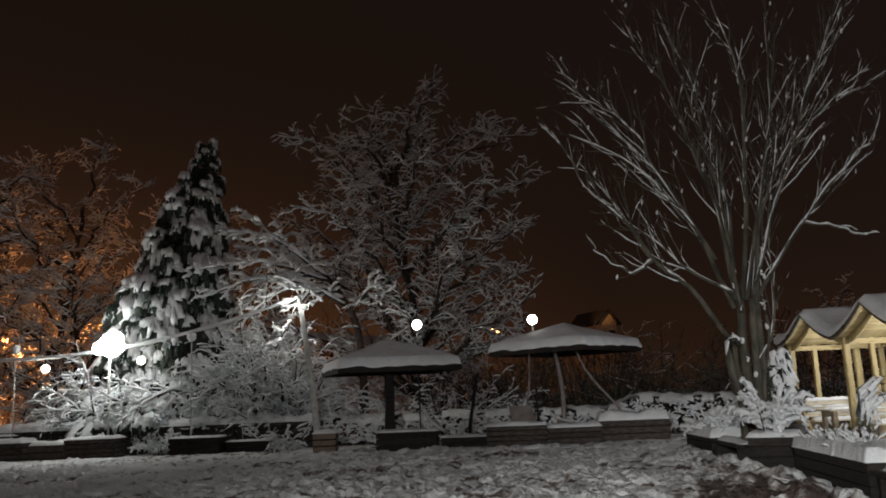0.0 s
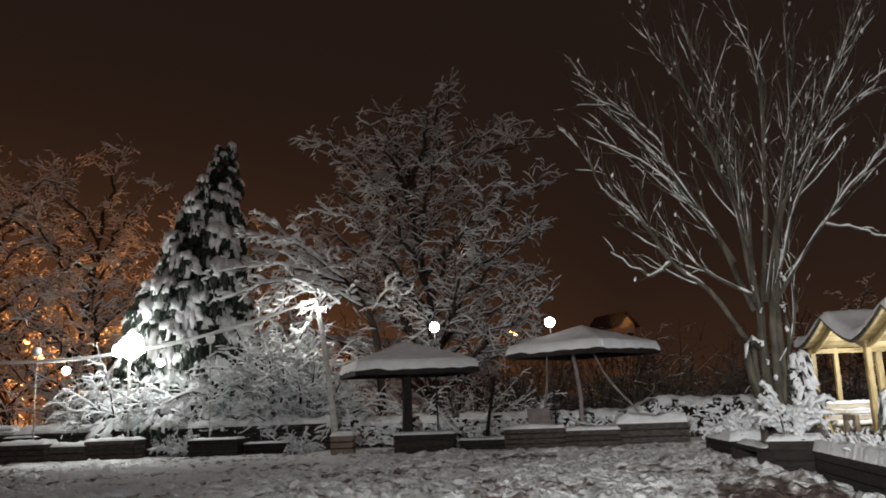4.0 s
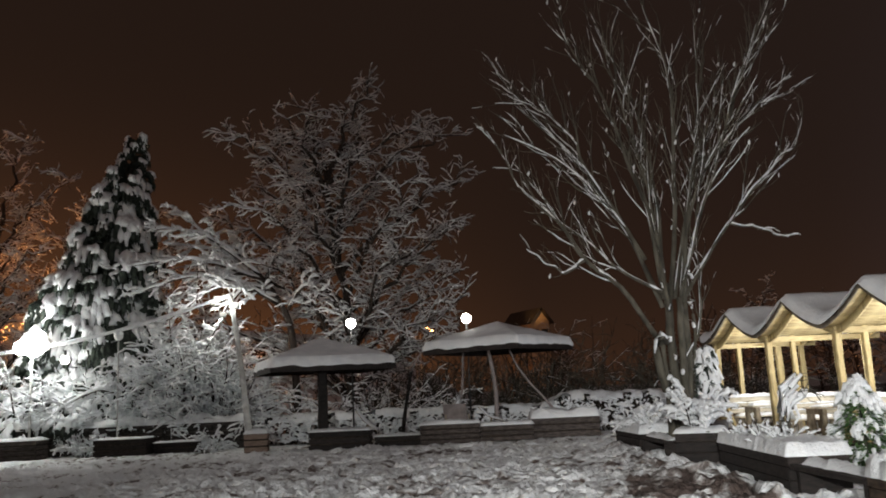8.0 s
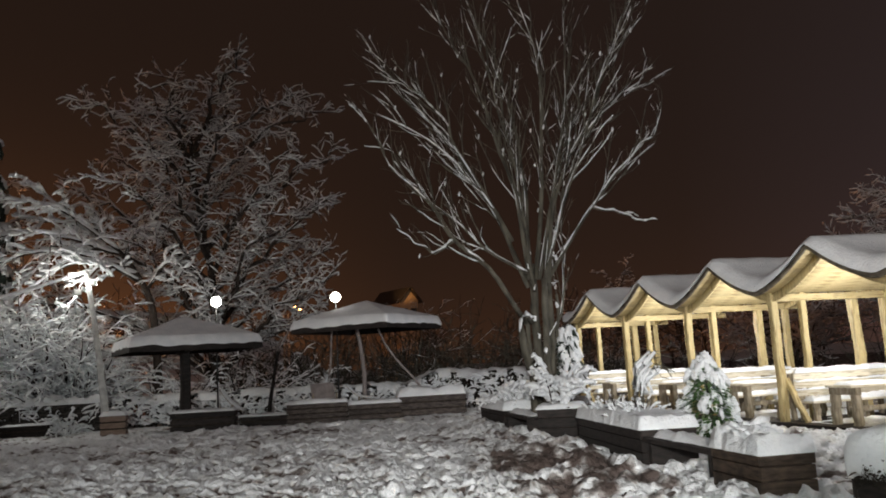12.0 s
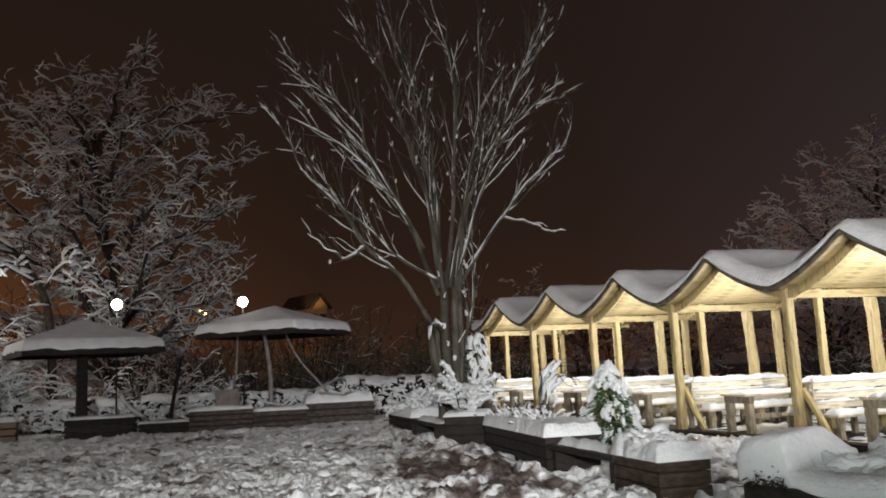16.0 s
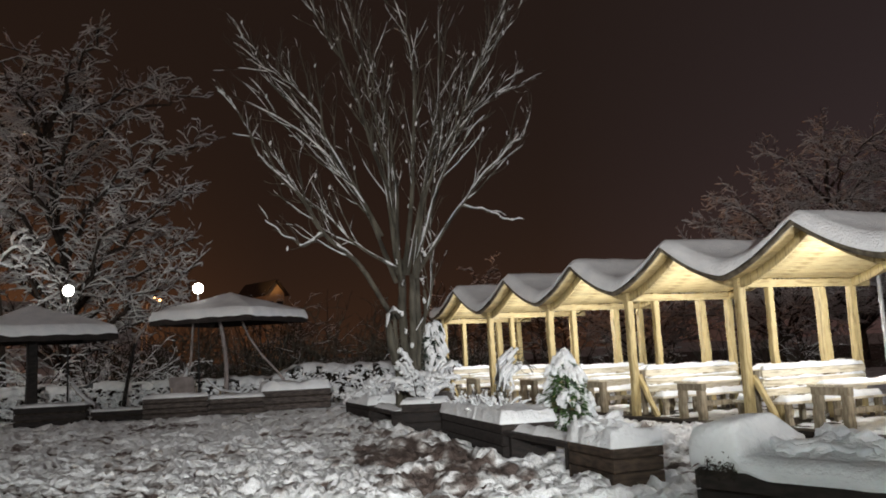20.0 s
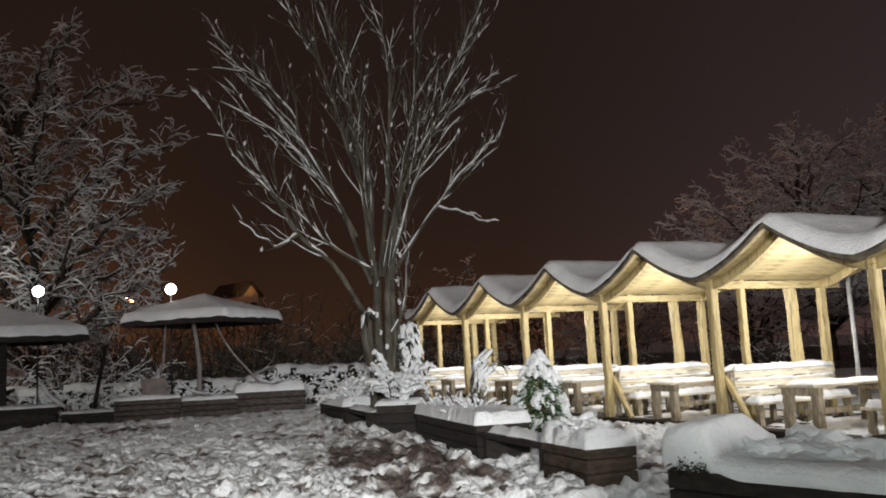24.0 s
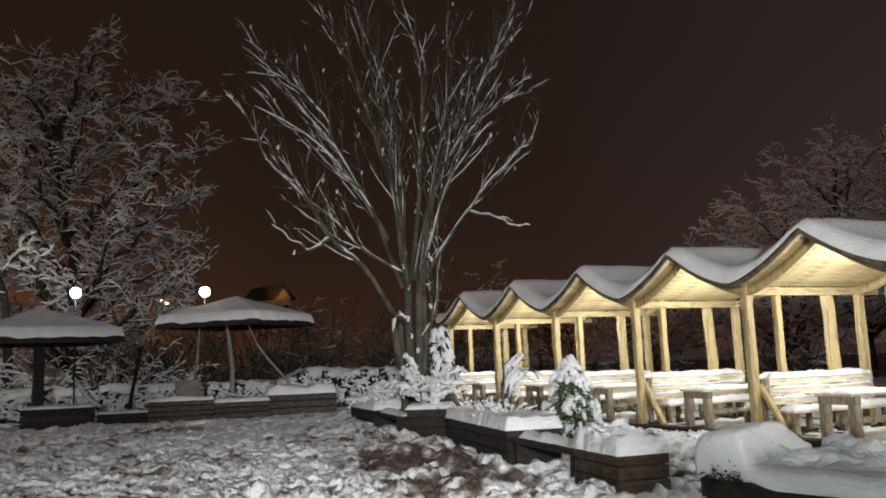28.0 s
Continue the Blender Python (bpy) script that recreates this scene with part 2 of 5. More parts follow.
def ball(r, place=(0, 0, 0), seg=20, squash=1.0):
    bm = bmesh.new()
    bmesh.ops.create_uvsphere(bm, u_segments=seg, v_segments=seg // 2 + 2, radius=r)
    bmesh.ops.scale(bm, vec=(1, 1, squash), verts=bm.verts)
    bmesh.ops.translate(bm, vec=place, verts=bm.verts)
    return bm


def tubes(lines, sides=5, lump=0.0, caps=True):
    """Verts and faces of round tubes along polylines of (points, radii)."""
    verts, faces, at = [], [], 0
    ring = [(math.cos(2 * math.pi * k / sides), math.sin(2 * math.pi * k / sides)) for k in range(sides)]
    cs = np.array(ring)
    dice = np.random.RandomState(len(lines))
    for pts, rad in lines:
        p, r = np.asarray(pts, float), np.asarray(rad, float)
        n = len(p)
        d = np.gradient(p, axis=0)
        d /= np.linalg.norm(d, axis=1, keepdims=True) + 1e-9
        ref = np.where(np.abs(d[:, 2:3]) > 0.9, np.array([[1.0, 0, 0]]), np.array([[0, 0, 1.0]]))
        a = np.cross(d, ref)
        a /= np.linalg.norm(a, axis=1, keepdims=True) + 1e-9
        b = np.cross(a, d)
        if lump:
            r = r[:, None] * (1 + lump * dice.uniform(-1, 1, (n, sides)))
        else:
            r = np.repeat(r[:, None], sides, 1)
        q = p[:, None] + r[:, :, None] * (cs[None, :, :1] * a[:, None] + cs[None, :, 1:] * b[:, None])
        verts.append(q.reshape(-1, 3))
        o = at + np.arange(n - 1)[:, None] * sides
        k = np.arange(sides)[None]
        k2 = (k + 1) % sides
        faces.extend(np.stack([o + k, o + k2, o + sides + k2, o + sides + k], -1).reshape(-1, 4).tolist())
        if caps:
            faces.append(tuple(at + k for k in range(sides - 1, -1, -1)))
            faces.append(tuple(at + (n - 1) * sides + k for k in range(sides)))
        at += n * sides
    return (np.concatenate(verts) if verts else np.zeros((0, 3))), faces


def tube_part(name, lines, mat, parent=None, label="", sides=6, lump=0.0):
    return link(name, mesh_from(name, *tubes(lines, sides, lump), mat), parent, label)


def wob(x, y, z=0.0, s=1.0):
    return noise.noise(Vector((x * s, y * s, z * s)))


def snow_slab(x0, x1, y0, y1, thick, step=0.08, edge=0.12, lump=0.25, seed=0.0, base=0.0, droop=0.0):
    """A rounded, uneven cushion of snow over a rectangle, from base upwards."""
    nx, ny = max(4, int((x1 - x0) / step)), max(4, int((y1 - y0) / step))
    verts, faces = [], []
    for j in range(ny + 1):
        for i in range(nx + 1):
            x, y = x0 + (x1 - x0) * i / nx, y0 + (y1 - y0) * j / ny
            e = min(x - x0, x1 - x, y - y0, y1 - y)
            k = min(1.0, e / edge)
            rise = math.sqrt(max(0.0, 1 - (1 - k) ** 2))
            h = thick * rise * (1 + lump * (wob(x, y, seed, 2.3) + 0.5 * wob(x, y, seed + 9, 6.0))) + min(0.03, thick * 0.25) * rise * (wob(x, y, seed + 4, 11.0) + max(0.0, wob(x, y, seed + 2, 8.0)) * 1.6)
            jut = (0.03 * wob(x + 7, y, seed, 4.0) + 0.025 * wob(x, y + 5, seed, 13.0)) * (1 - k)
            verts.append((x + jut, y + jut, base + h - (droop if k == 0 else 0)))
    w = nx + 1
    for j in range(ny):
        for i in range(nx):
            faces.append((j * w + i, j * w + i + 1, (j + 1) * w + i + 1, (j + 1) * w + i))
    lo = len(verts)
    rim = [i for i in range(w)] + [j * w + nx for j in range(1, ny + 1)] + [ny * w + i for i in range(nx - 1, -1, -1)] + [j * w for j in range(ny - 1, 0, -1)]
    verts.extend([(verts[v][0], verts[v][1], base - droop - 0.004) for v in rim])
    n = len(rim)
    for k in range(n):
        faces.append((rim[k], lo + k, lo + (k + 1) % n, rim[(k + 1) % n]))
    faces.append(tuple(lo + k for k in range(n - 1, -1, -1)))
    return verts, faces


def snow_on(parent, *args, name="snow", label="", mat=None, **kw):
    return link(name, mesh_from(name, *snow_slab(*args, **kw), mat or SNOW), parent, label)


# ---- the ground ----


def lines_between(a, b, first, last):
    out, x = [a], a
    while x < b:
        x += first + (last - first) * (x - a) / (b - a)
        out.append(x)
    return out


def clods(x, y, size, seed):
    """Trodden lumps: raised inside their cells, some higher than others, with cracks between."""
    d, p = noise.voronoi(Vector((x / size, y / size, seed)))
    edge = min(1.0, (d[1] - d[0]) * 2.2)
    return min(1.0, edge * 1.5) * (0.1 + 0.9 * abs(noise.cell(p[0] * 3.7)))


def ground_height(x, y):
    h = 0.05 * wob(x, y, 0, 0.35)
    if -26 < x < 16 and 3.5 < y < 34:
        a = 0.24 * wob(x, y, 30, 2.6) + 0.09 * wob(x, y, 36, 8.0)
        b = 0.24 * wob(x, y, 33, 2.6) + 0.09 * wob(x, y, 39, 8.0)
        tread = 0.09 * abs(wob(x, y, 3, 1.2)) + 0.05 * wob(x, y, 5, 3.6) + 0.05 * (0.3 - abs(wob(x, y, 15, 5.0))) + 0.03 * wob(x, y, 16, 13.0)
        tread += (0.12 * clods(x + a, y + b, 0.36, 2.0) + 0.09 * clods(x + b, y + a, 0.15, 7.0)) * (0.55 + 0.6 * wob(x, y, 21, 0.6))
        dents = max(0.0, wob(x, y, 12, 2.4) - 0.06) * 0.46 + max(0.0, wob(x, y, 18, 5.5) - 0.15) * 0.2
        fade = min(1.0, max(0.45, (33 - y) / 6)) * min(1.0, max(0.0, (y - 3.5) / 3))
        # the trodden part ends where the sheet grows coarse
        way = math.degrees(math.atan2(x, y))
        fade *= min(1.0, max(0.0, (way + 41) / 3)) * min(1.0, max(0.0, (53 - way) / 3))
        h += (tread - dents) * fade - 0.06
        # snow shovelled up along the planters
        d = abs(x - (4.0 - 0.02 * (y - 9)))
        if 7 < y < 25 and d < 1.2:
            h += (1 - d / 1.2) * (0.06 + 0.30 * max(0, wob(x, y, 20, 1.5)) + 0.12 * max(0, wob(x, y, 23, 3.5)))
    if y > 36:
        h -= min(1.0, (y - 36) / 10) * 1.2
    r = math.hypot(x, y)
    if r > 55:
        rise = 0.015 + 0.13 * min(1.0, max(0.0, (-x - 8) / 30))
        h += (min(r, 260) - 55) * rise * (0.8 + 0.5 * wob(x, y, 1, 0.012))
    return h


def build_ground():
    """One sheet in rings, finest over the yard."""
    turns = [radians(a) for a in list(range(-180, -42, 6)) + [-42 + 0.16 * k for k in range(600)] + list(range(54, 180, 6))]
    rings = [1.5, 3, 5, 7] + lines_between(8.2, 34, 0.04, 0.12) + [35, 36.5, 38, 40, 43, 47, 52, 58, 66, 76, 88, 105, 125, 150, 180, 220, 270, 350, 500, 900]
    verts = [(0, 0, ground_height(0, 0))]
    for r in rings:
        verts += [(math.sin(a) * r, math.cos(a) * r, ground_height(math.sin(a) * r, math.cos(a) * r)) for a in turns]
    w = len(turns)
    faces = [(0, 1 + (i + 1) % w, 1 + i) for i in range(w)]
    for j in range(len(rings) - 1):
        o = 1 + j * w
        faces += [(o + i, o + (i + 1) % w, o + w + (i + 1) % w, o + w + i) for i in range(w)]
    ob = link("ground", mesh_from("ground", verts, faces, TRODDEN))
    tagged(ob, "trampled snow with footprints and bare earth patches", "snowy ground", kind="structure")


build_ground()


def building_wall():
    """Plain wall at the back, which carries the floodlight, and added unseen shade walls."""
    tagged(part("wall_south", box(-22, 22, -11.6, -11.2, -0.3, 6.5, 0.02), PLASTER), "plain plastered wall of a building", "wall", kind="structure")
    # invented wing, out of view: keeps the side light off the near trough
    tagged(part("shade_wall", box(-9.4, -9.0, -11.19, 7.3, -0.3, 6.2, 0.02), PLASTER), "unseen plain wall added to shade the near trough", "wall", kind="structure")
    # blocker out of view, cut to throw shade on trough and low planter sides
    tagged(part("shade_pier", box(-0.85, 0.45, -6.2, -5.9, -0.3, 2.8, 0.02), PLASTER), "unseen plain pier added to shade the trough and planters", "wall", kind="structure")
    # holder made up for the near fill light
    f = thing("terrace_light", pose(-2.5, -4.3, 3.2), "added unseen fill light on a slim post", "floodlight")
    part("post", box(-0.04, 0.04, -0.24, -0.14, -3.35, 0.1), POLE, f)
    part("head", box(-0.25, 0.25, -0.12, 0.0, -0.18, 0.18, 0.03), POLE, f)
    f = thing("wall_floodlight", pose(-2.5, -11.0, 3.45), "floodlight bracketed to the plastered wall", "floodlight")
    part("bracket", box(-0.04, 0.04, -0.21, -0.121, -0.1, 0.1), POLE, f)
    part("head", box(-0.25, 0.25, -0.12, 0.0, -0.18, 0.18, 0.03), POLE, f)
    # mast out of view, added only to hold the side fill light
    m = thing("flood_mast", pose(-60.4, 4.9, 0), "added unseen mast that holds the yard fill light", "light mast")
    tube_part("mast", [([(0, 0, -0.3), (0, 0, 19.4)], [0.2, 0.1])], POLE, m, sides=10)
    part("head", box(-0.08, 0.06, -0.3, 0.3, 18.8, 19.2, 0.03), POLE, m)


building_wall()

# ---- the long open pavilion with its wave-shaped roof ----
ALONG = radians(7.1)
PAV = Matrix(((math.cos(ALONG), -math.sin(ALONG), 0, 0), (math.sin(ALONG), math.cos(ALONG), 0, 0), (0, 0, 1, 0), (0, 0, 0, 1)))
# local x: depth, away from the yard; local y: along the row; z up
ROOF_F, ROOF_B = 10.9, 14.7
POST_F, POST_MF, POST_MB, POST_B = 11.3, 12.0, 13.35, 14.1
BAY, VALLEY0, BAYS = 3.5, -5.0, 9
Z_VALLEY, Z_PEAK = 2.72, 3.50


def wave(y):
    """Height of the roof's underside along the row: hung between sharp ridges."""
    u = abs(((y - VALLEY0) / BAY + 0.5) % 1.0 - 0.5) * 2
    return Z_VALLEY + (Z_PEAK - Z_VALLEY) * (0.25 * u + 0.75 * u ** 1.7)


def ribbon(x0, x1, ys, z_lo, z_hi):
    """A solid strip that follows the wave: between x0 and x1, from z_lo(y) to z_hi(y)."""
    verts, faces = [], []
    for y in ys:
        verts += [(x0, y, z_lo(y)), (x1, y, z_lo(y)), (x1, y, z_hi(y)), (x0, y, z_hi(y))]
    n = len(ys)
    for i in range(n - 1):
        o = 4 * i
        for k in range(4):
            faces.append((o + k, o + 4 + k, o + 4 + (k + 1) % 4, o + (k + 1) % 4))
    faces += [(0, 1, 2, 3), (4 * n - 1, 4 * n - 2, 4 * n - 3, 4 * n - 4)]
    return verts, faces


def span(a, b, n):
    return [a + (b - a) * k / n for k in range(n + 1)]


def rough_post(h0, h1, w, seed, lean=(0, 0)):
    """A hewn post, a little crooked, w thick."""
    rnd = random.Random(seed)
    n = 6
    bm = bmesh.new()
    rings = []
    for k in range(n + 1):
        f = k / n
        cx = lean[0] * f + rnd.uniform(-0.012, 0.012)
        cy = lean[1] * f + rnd.uniform(-0.012, 0.012)
        ww = w * rnd.uniform(0.93, 1.05) / 2
        c = ww * 0.25
        ring = [(-ww + c, -ww), (ww - c, -ww), (ww, -ww + c), (ww, ww - c), (ww - c, ww), (-ww + c, ww), (-ww, ww - c), (-ww, -ww + c)]
        rings.append([bm.verts.new((cx + x, cy + y, h0 + (h1 - h0) * f)) for x, y in ring])
    for a, b in zip(rings, rings[1:]):
        for k in range(8):
            bm.faces.new((a[k], a[(k + 1) % 8], b[(k + 1) % 8], b[k]))
    bm.faces.new(rings[-1])
    bm.faces.new(rings[0][::-1])
    return bm


def build_pavilion():
    pav = thing("pavilion", PAV, "long open timber pavilion with a wavy snow-covered roof, lit inside", "pavilion")
    y0, y1 = VALLEY0, VALLEY0 + BAYS * BAY
    # the far end closes with a short eave below the last ridge
    ys = [y for y in span(y0 - 0.3, y1 + 0.25, 280)]
    # roof deck above the boards
    roof = link("roof", mesh_from("roof", *ribbon(ROOF_F + 0.04, ROOF_B, ys, lambda y: wave(y) + 0.035, lambda y: wave(y) + 0.09), FELT, True), pav, "dark felted roof deck")
    # fascia, dark edge band
    link("fascia", mesh_from("fascia", *ribbon(ROOF_F, ROOF_F + 0.04, ys, lambda y: wave(y) - 0.035, lambda y: wave(y) + 0.06), EDGEWOOD, True), roof, "grey weathered roof edge")
    # arched rib of pale wood behind the edge, and one in the back
    for x in (ROOF_F + 0.36, POST_B - 0.05):
        link("rib", mesh_from("rib", *ribbon(x, x + 0.07, ys, lambda y: wave(y) - 0.17, lambda y: wave(y) + 0.0), PINE), pav)
    # snow on the roof
    nx = 22
    verts, faces = [], []
    for y in ys:
        for i in range(nx + 1):
            f = i / nx
            x = ROOF_F - 0.03 + (ROOF_B + 0.05 - ROOF_F) * f
            e = min(f, 1 - f) * (ROOF_B - ROOF_F)
            k = min(1.0, e / 0.22)
            th = 0.05 + 0.155 * math.sqrt(max(0, 1 - (1 - k) ** 2)) + 0.03 * wob(x, y, 2, 1.4)
            u = abs(((y - VALLEY0) / BAY + 0.5) % 1.0 - 0.5) * 2
            th += 0.10 * (1 - u) ** 2 - 0.06 * max(0, u - 0.85) / 0.15
            verts.append((x + 0.02 * wob(y, x, 4, 3), y, wave(y) + 0.085 + th))
        verts.append((ROOF_F - 0.03, y, wave(y) + 0.06))
    w = nx + 2
    for j in range(len(ys) - 1):
        for i in range(nx):
            faces.append((j * w + i, j * w + i + 1, (j + 1) * w + i + 1, (j + 1) * w + i))
        faces.append((j * w, (j + 1) * w, (j + 1) * w + nx + 1, j * w + nx + 1))
    link("roof_snow", mesh_from("roof_snow", verts, faces, SNOW), pav, "thick smooth blanket of snow")
    # posts and beams
    for k in range(BAYS + 1):
        y = VALLEY0 + k * BAY
        for j, (x, wd, lean) in enumerate(((POST_F, 0.165, (0.0, 0.03)), (POST_MF, 0.14, (0, 0.02)), (POST_MB, 0.19, (0.0, 0.12)), (POST_B, 0.16, (0.0, 0.04)))):
            part("post", rough_post(0.03, wave(y) + 0.02, wd, 31 * k + j, lean), PINE, pav, m=pose(x, y, 0))
        part("beam", box(ROOF_F + 0.3, ROOF_B - 0.15, y - 0.06, y + 0.06, Z_VALLEY - 0.16, Z_VALLEY - 0.012), PINE_FLAT, pav)
        if k:
            # slanting stay against each front post
            part("stay", rough_post(0, 1.05, 0.10, 400 + k), PINE, pav, m=pose(POST_F + 0.1, y - 0.62, 0.06) @ pose(0, 0, 0, -34))
    # deck planks
    plank = bmesh.new()
    box(0, 0.148, VALLEY0 - 0.2, y1 + 0.2, -0.06, 0.06, 0.006, plank)
    me = bpy.data.meshes.new("deck_plank")
    plank.to_mesh(me)
    plank.free()
    me.materials.append(DECK)
    x = ROOF_F + 0.15
    while x < ROOF_B - 0.2:
        link("deck_plank", me, pav, m=pose(x, 0, 0))
        x += 0.155
    part("deck_edge", box(ROOF_F + 0.08, ROOF_F + 0.14, VALLEY0 - 0.2, y1 + 0.2, -0.2, 0.075), DARKWOOD, pav, "dark timber deck edge")
    for k in range(BAYS):
        a = VALLEY0 + k * BAY
        link("floor_snow", mesh_from("floor_snow", *snow_slab(ROOF_F + 0.5, POST_B + 0.2, a + 0.5, a + BAY - 0.5, 0.035, step=0.1, edge=0.5, lump=2.0, base=0.05, seed=k * 3), SNOW_FIRM), pav, "thin snow blown over the deck")
    # ceiling boards, laid along the depth
    bb = bmesh.new()
    box(ROOF_F + 0.05, ROOF_B - 0.02, -0.079, 0.079, -0.012, 0.012, 0.004, bb)
    bme = bpy.data.meshes.new("ceiling_board")
    bb.to_mesh(bme)
    bb.free()
    bme.materials.append(PINE_FLAT)
    y = y0 - 0.2
    while y < y1 + 0.2:
        z, zz = wave(y), wave(y + 0.16)
        slope = math.atan2(zz - z, 0.16)
        link("ceiling_board", bme, pav, m=pose(0, y + 0.08, (z + zz) / 2 + 0.02, math.degrees(slope)))
        y += 0.163 * math.cos(slope)
    return pav


pavilion = build_pavilion()


for along in (12.36, 24.1):
    t = thing("stay_pole", PAV @ pose(14.75, along, 0), "slim white pole leaning behind the pavilion", "pole", "white stay poles")
    tube_part("pole", [([(0, 0.0, -0.1), (0, 0.02, 1.5), (0, 0.05, 2.9)], [0.045, 0.044, 0.042])], POLE, t, sides=8)


def build_bay_lamp(k):
    y = VALLEY0 + (k + 0.5) * BAY
    t = thing("tube_lamp", PAV @ pose(12.3, y, Z_PEAK - 0.42), "lit warm tube lamp under the pavilion ridge", "lamp", "pavilion lamps")
    part("housing", box(-0.32, 0.32, -0.05, 0.05, 0.02, 0.07), POLE, t)
    for x in (-0.25, 0.25):
        part("hanger", box(x - 0.008, x + 0.008, -0.008, 0.008, 0.07, 0.44, 0), CABLE, t)
    part("tube", box(-0.3, 0.3, -0.025, 0.025, -0.03, 0.018, 0.012), TUBE, t, "glowing warm tube")
    p = PAV @ Vector((12.3, y, Z_PEAK - 1.12))
    lamp("pavilion_light", "POINT", p, 145, WARM, 0.12)


for k in range(BAYS):
    build_bay_lamp(k)


def build_table():
    t = thing("picnic_table", PAV @ pose(12.6, 0, 0), "pale rough timber table with snow blown on its top", "table", "pavilion tables")
    for i in range(4):
        y = -0.375 + i * 0.19
        part("board", box(-1.1, 1.1, y, y + 0.18, 0.77, 0.815), PALE_BOARD, t)
    for x in (-0.95, 0.95):
        part("rail", box(x - 0.065, x + 0.065, -0.38, 0.38, 0.63, 0.766), OAK, t)
        for y in (-0.29, 0.29):
            part("leg", rough_post(0.0, 0.58, 0.155, int(x * 10 + y * 30 + 77)), OAK, t, m=pose(x, y, 0.058))
    part("stretcher", box(-0.88, 0.88, -0.05, 0.05, 0.3, 0.4), OAK, t)
    snow_on(t, -1.0, 1.06, -0.33, 0.33, 0.045, base=0.816, lump=0.9, edge=0.15, seed=3)
    return t


def build_bench():
    """A settle: seat, back of three boards, both along the depth; its sitter looks to -y."""
    t = thing("settle_bench", PAV @ pose(12.7, 0, 0), "pale timber settle with slatted back and snow on it", "bench", "pavilion benches")
    for i in range(3):
        part("back_board", box(-1.25, 1.3, 0.02, 0.06, 0.56 + i * 0.17, 0.69 + i * 0.17), PALE_BOARD, t)
        if i < 2:
            snow_on(t, -1.22, 1.27, -0.005, 0.055, 0.03, base=0.691 + i * 0.17, lump=1.2, edge=0.03, step=0.03, seed=i + 20, name="board_snow")
    for i in range(2):
        part("seat_board", box(-1.2, 1.25, -0.46 + i * 0.22, -0.25 + i * 0.22, 0.43, 0.475), PALE_BOARD, t)
    for x in (-1.05, 0.1, 1.15):
        part("leg", rough_post(0, 0.37, 0.12, int(x * 20) + 50), OAK, t, m=pose(x, -0.33, 0.058))
        part("back_leg", rough_post(0, 0.96, 0.1, int(x * 20) + 90), OAK, t, m=pose(x, 0.115, 0.058))
    snow_on(t, -1.2, 1.22, -0.45, -0.03, 0.09, base=0.476, lump=0.6, edge=0.12, seed=5)
    snow_on(t, -1.24, 1.28, -0.01, 0.12, 0.10, base=1.042, lump=0.6, edge=0.07, step=0.05, seed=8, name="back_snow")
    return t


table, bench = build_table(), build_bench()
for k in range(BAYS):
    y = VALLEY0 + (k + 0.5) * BAY
    if k:
        copy_thing(table, PAV @ pose(12.4 + 0.06 * math.sin(k * 3.1), y + 0.05 * math.cos(k * 5), 0.003, 0, 0, 1.5 * math.sin(k * 2)))
    else:
        table.matrix_basis = PAV @ pose(12.4, y, 0.003)
    yb = VALLEY0 + (k + 1) * BAY
    if k:
        copy_thing(bench, PAV @ pose(12.7, yb - 0.24, 0.003))
    else:
        bench.matrix_basis = PAV @ pose(12.7, yb - 0.24, 0.003)
    copy_thing(bench, PAV @ pose(12.75, yb - BAY + 0.24, 0.003, 0, 0, 180))

# ---- planters and the benches between them, along the edge of the yard ----


def planter(w, l, h, place, turn, label, snow=0.25, boards=3, mat=None, seed=1, lump=0.35, edge=0.1, droop=0.02):
    """A trough of boards, w wide and l long, its corner at place."""
    mat = mat or DARKWOOD
    t = thing("planter_box", pose(*place, 0, 0, turn), label, "planter", "yard planters")
    hb = h / boards
    for i in range(boards):
        z0, z1 = i * hb - 0.03 * (i == 0), (i + 1) * hb - 0.012
        o = 0.004 * (i % 2)
        part("board", box(o, w - o, o, 0.04 + o, z0, z1), mat, t)
        part("board", box(o, w - o, l - 0.04 - o, l - o, z0, z1), mat, t)
        part("board", box(o, 0.04 + o, 0.042 + o, l - 0.042 - o, z0, z1), mat, t)
        part("board", box(w - 0.04 - o, w - o, 0.042 + o, l - 0.042 - o, z0, z1), mat, t)
    for x in (0.046, w - 0.106):
        for y in (0.046, l - 0.106):
            part("corner_post", box(x, x + 0.06, y, y + 0.06, -0.02, h - 0.03), mat, t)
    part("soil", box(0.05, w - 0.05, 0.05, l - 0.05, 0.0, h - 0.06, 0), SOIL, t, "dark soil under snow")
    snow_on(t, -0.03, w + 0.03, -0.03, l + 0.03, snow, base=h - 0.02, lump=lump, edge=edge, seed=seed, step=0.05, droop=droop)
    return t


def plank_bench(w, l, place, turn, label, z=0.42):
    t = thing("plank_bench", pose(*place, 0, 0, turn), label, "bench", "yard benches")
    for i in range(2):
        part("plank", box(i * w / 2, (i + 1) * w / 2 - 0.012, 0, l, z - 0.07, z), DARKWOOD, t)
    for y in (0.1, l - 0.18):
        part("leg", box(0.05, w - 0.05, y, y + 0.08, -0.04, z - 0.074), DARKWOOD, t)
    snow_on(t, w * 0.3, w, 0.05, l, 0.06, base=z, lump=1.3, edge=0.08, seed=4)
    return t


p_near = planter(0.66, 1.2, 0.48, (4.53, 9.12, 0), 1, "brown timber planter box with lumpy thick snow", 0.13, mat=BROWNWOOD, seed=2, lump=1.3, edge=0.06)
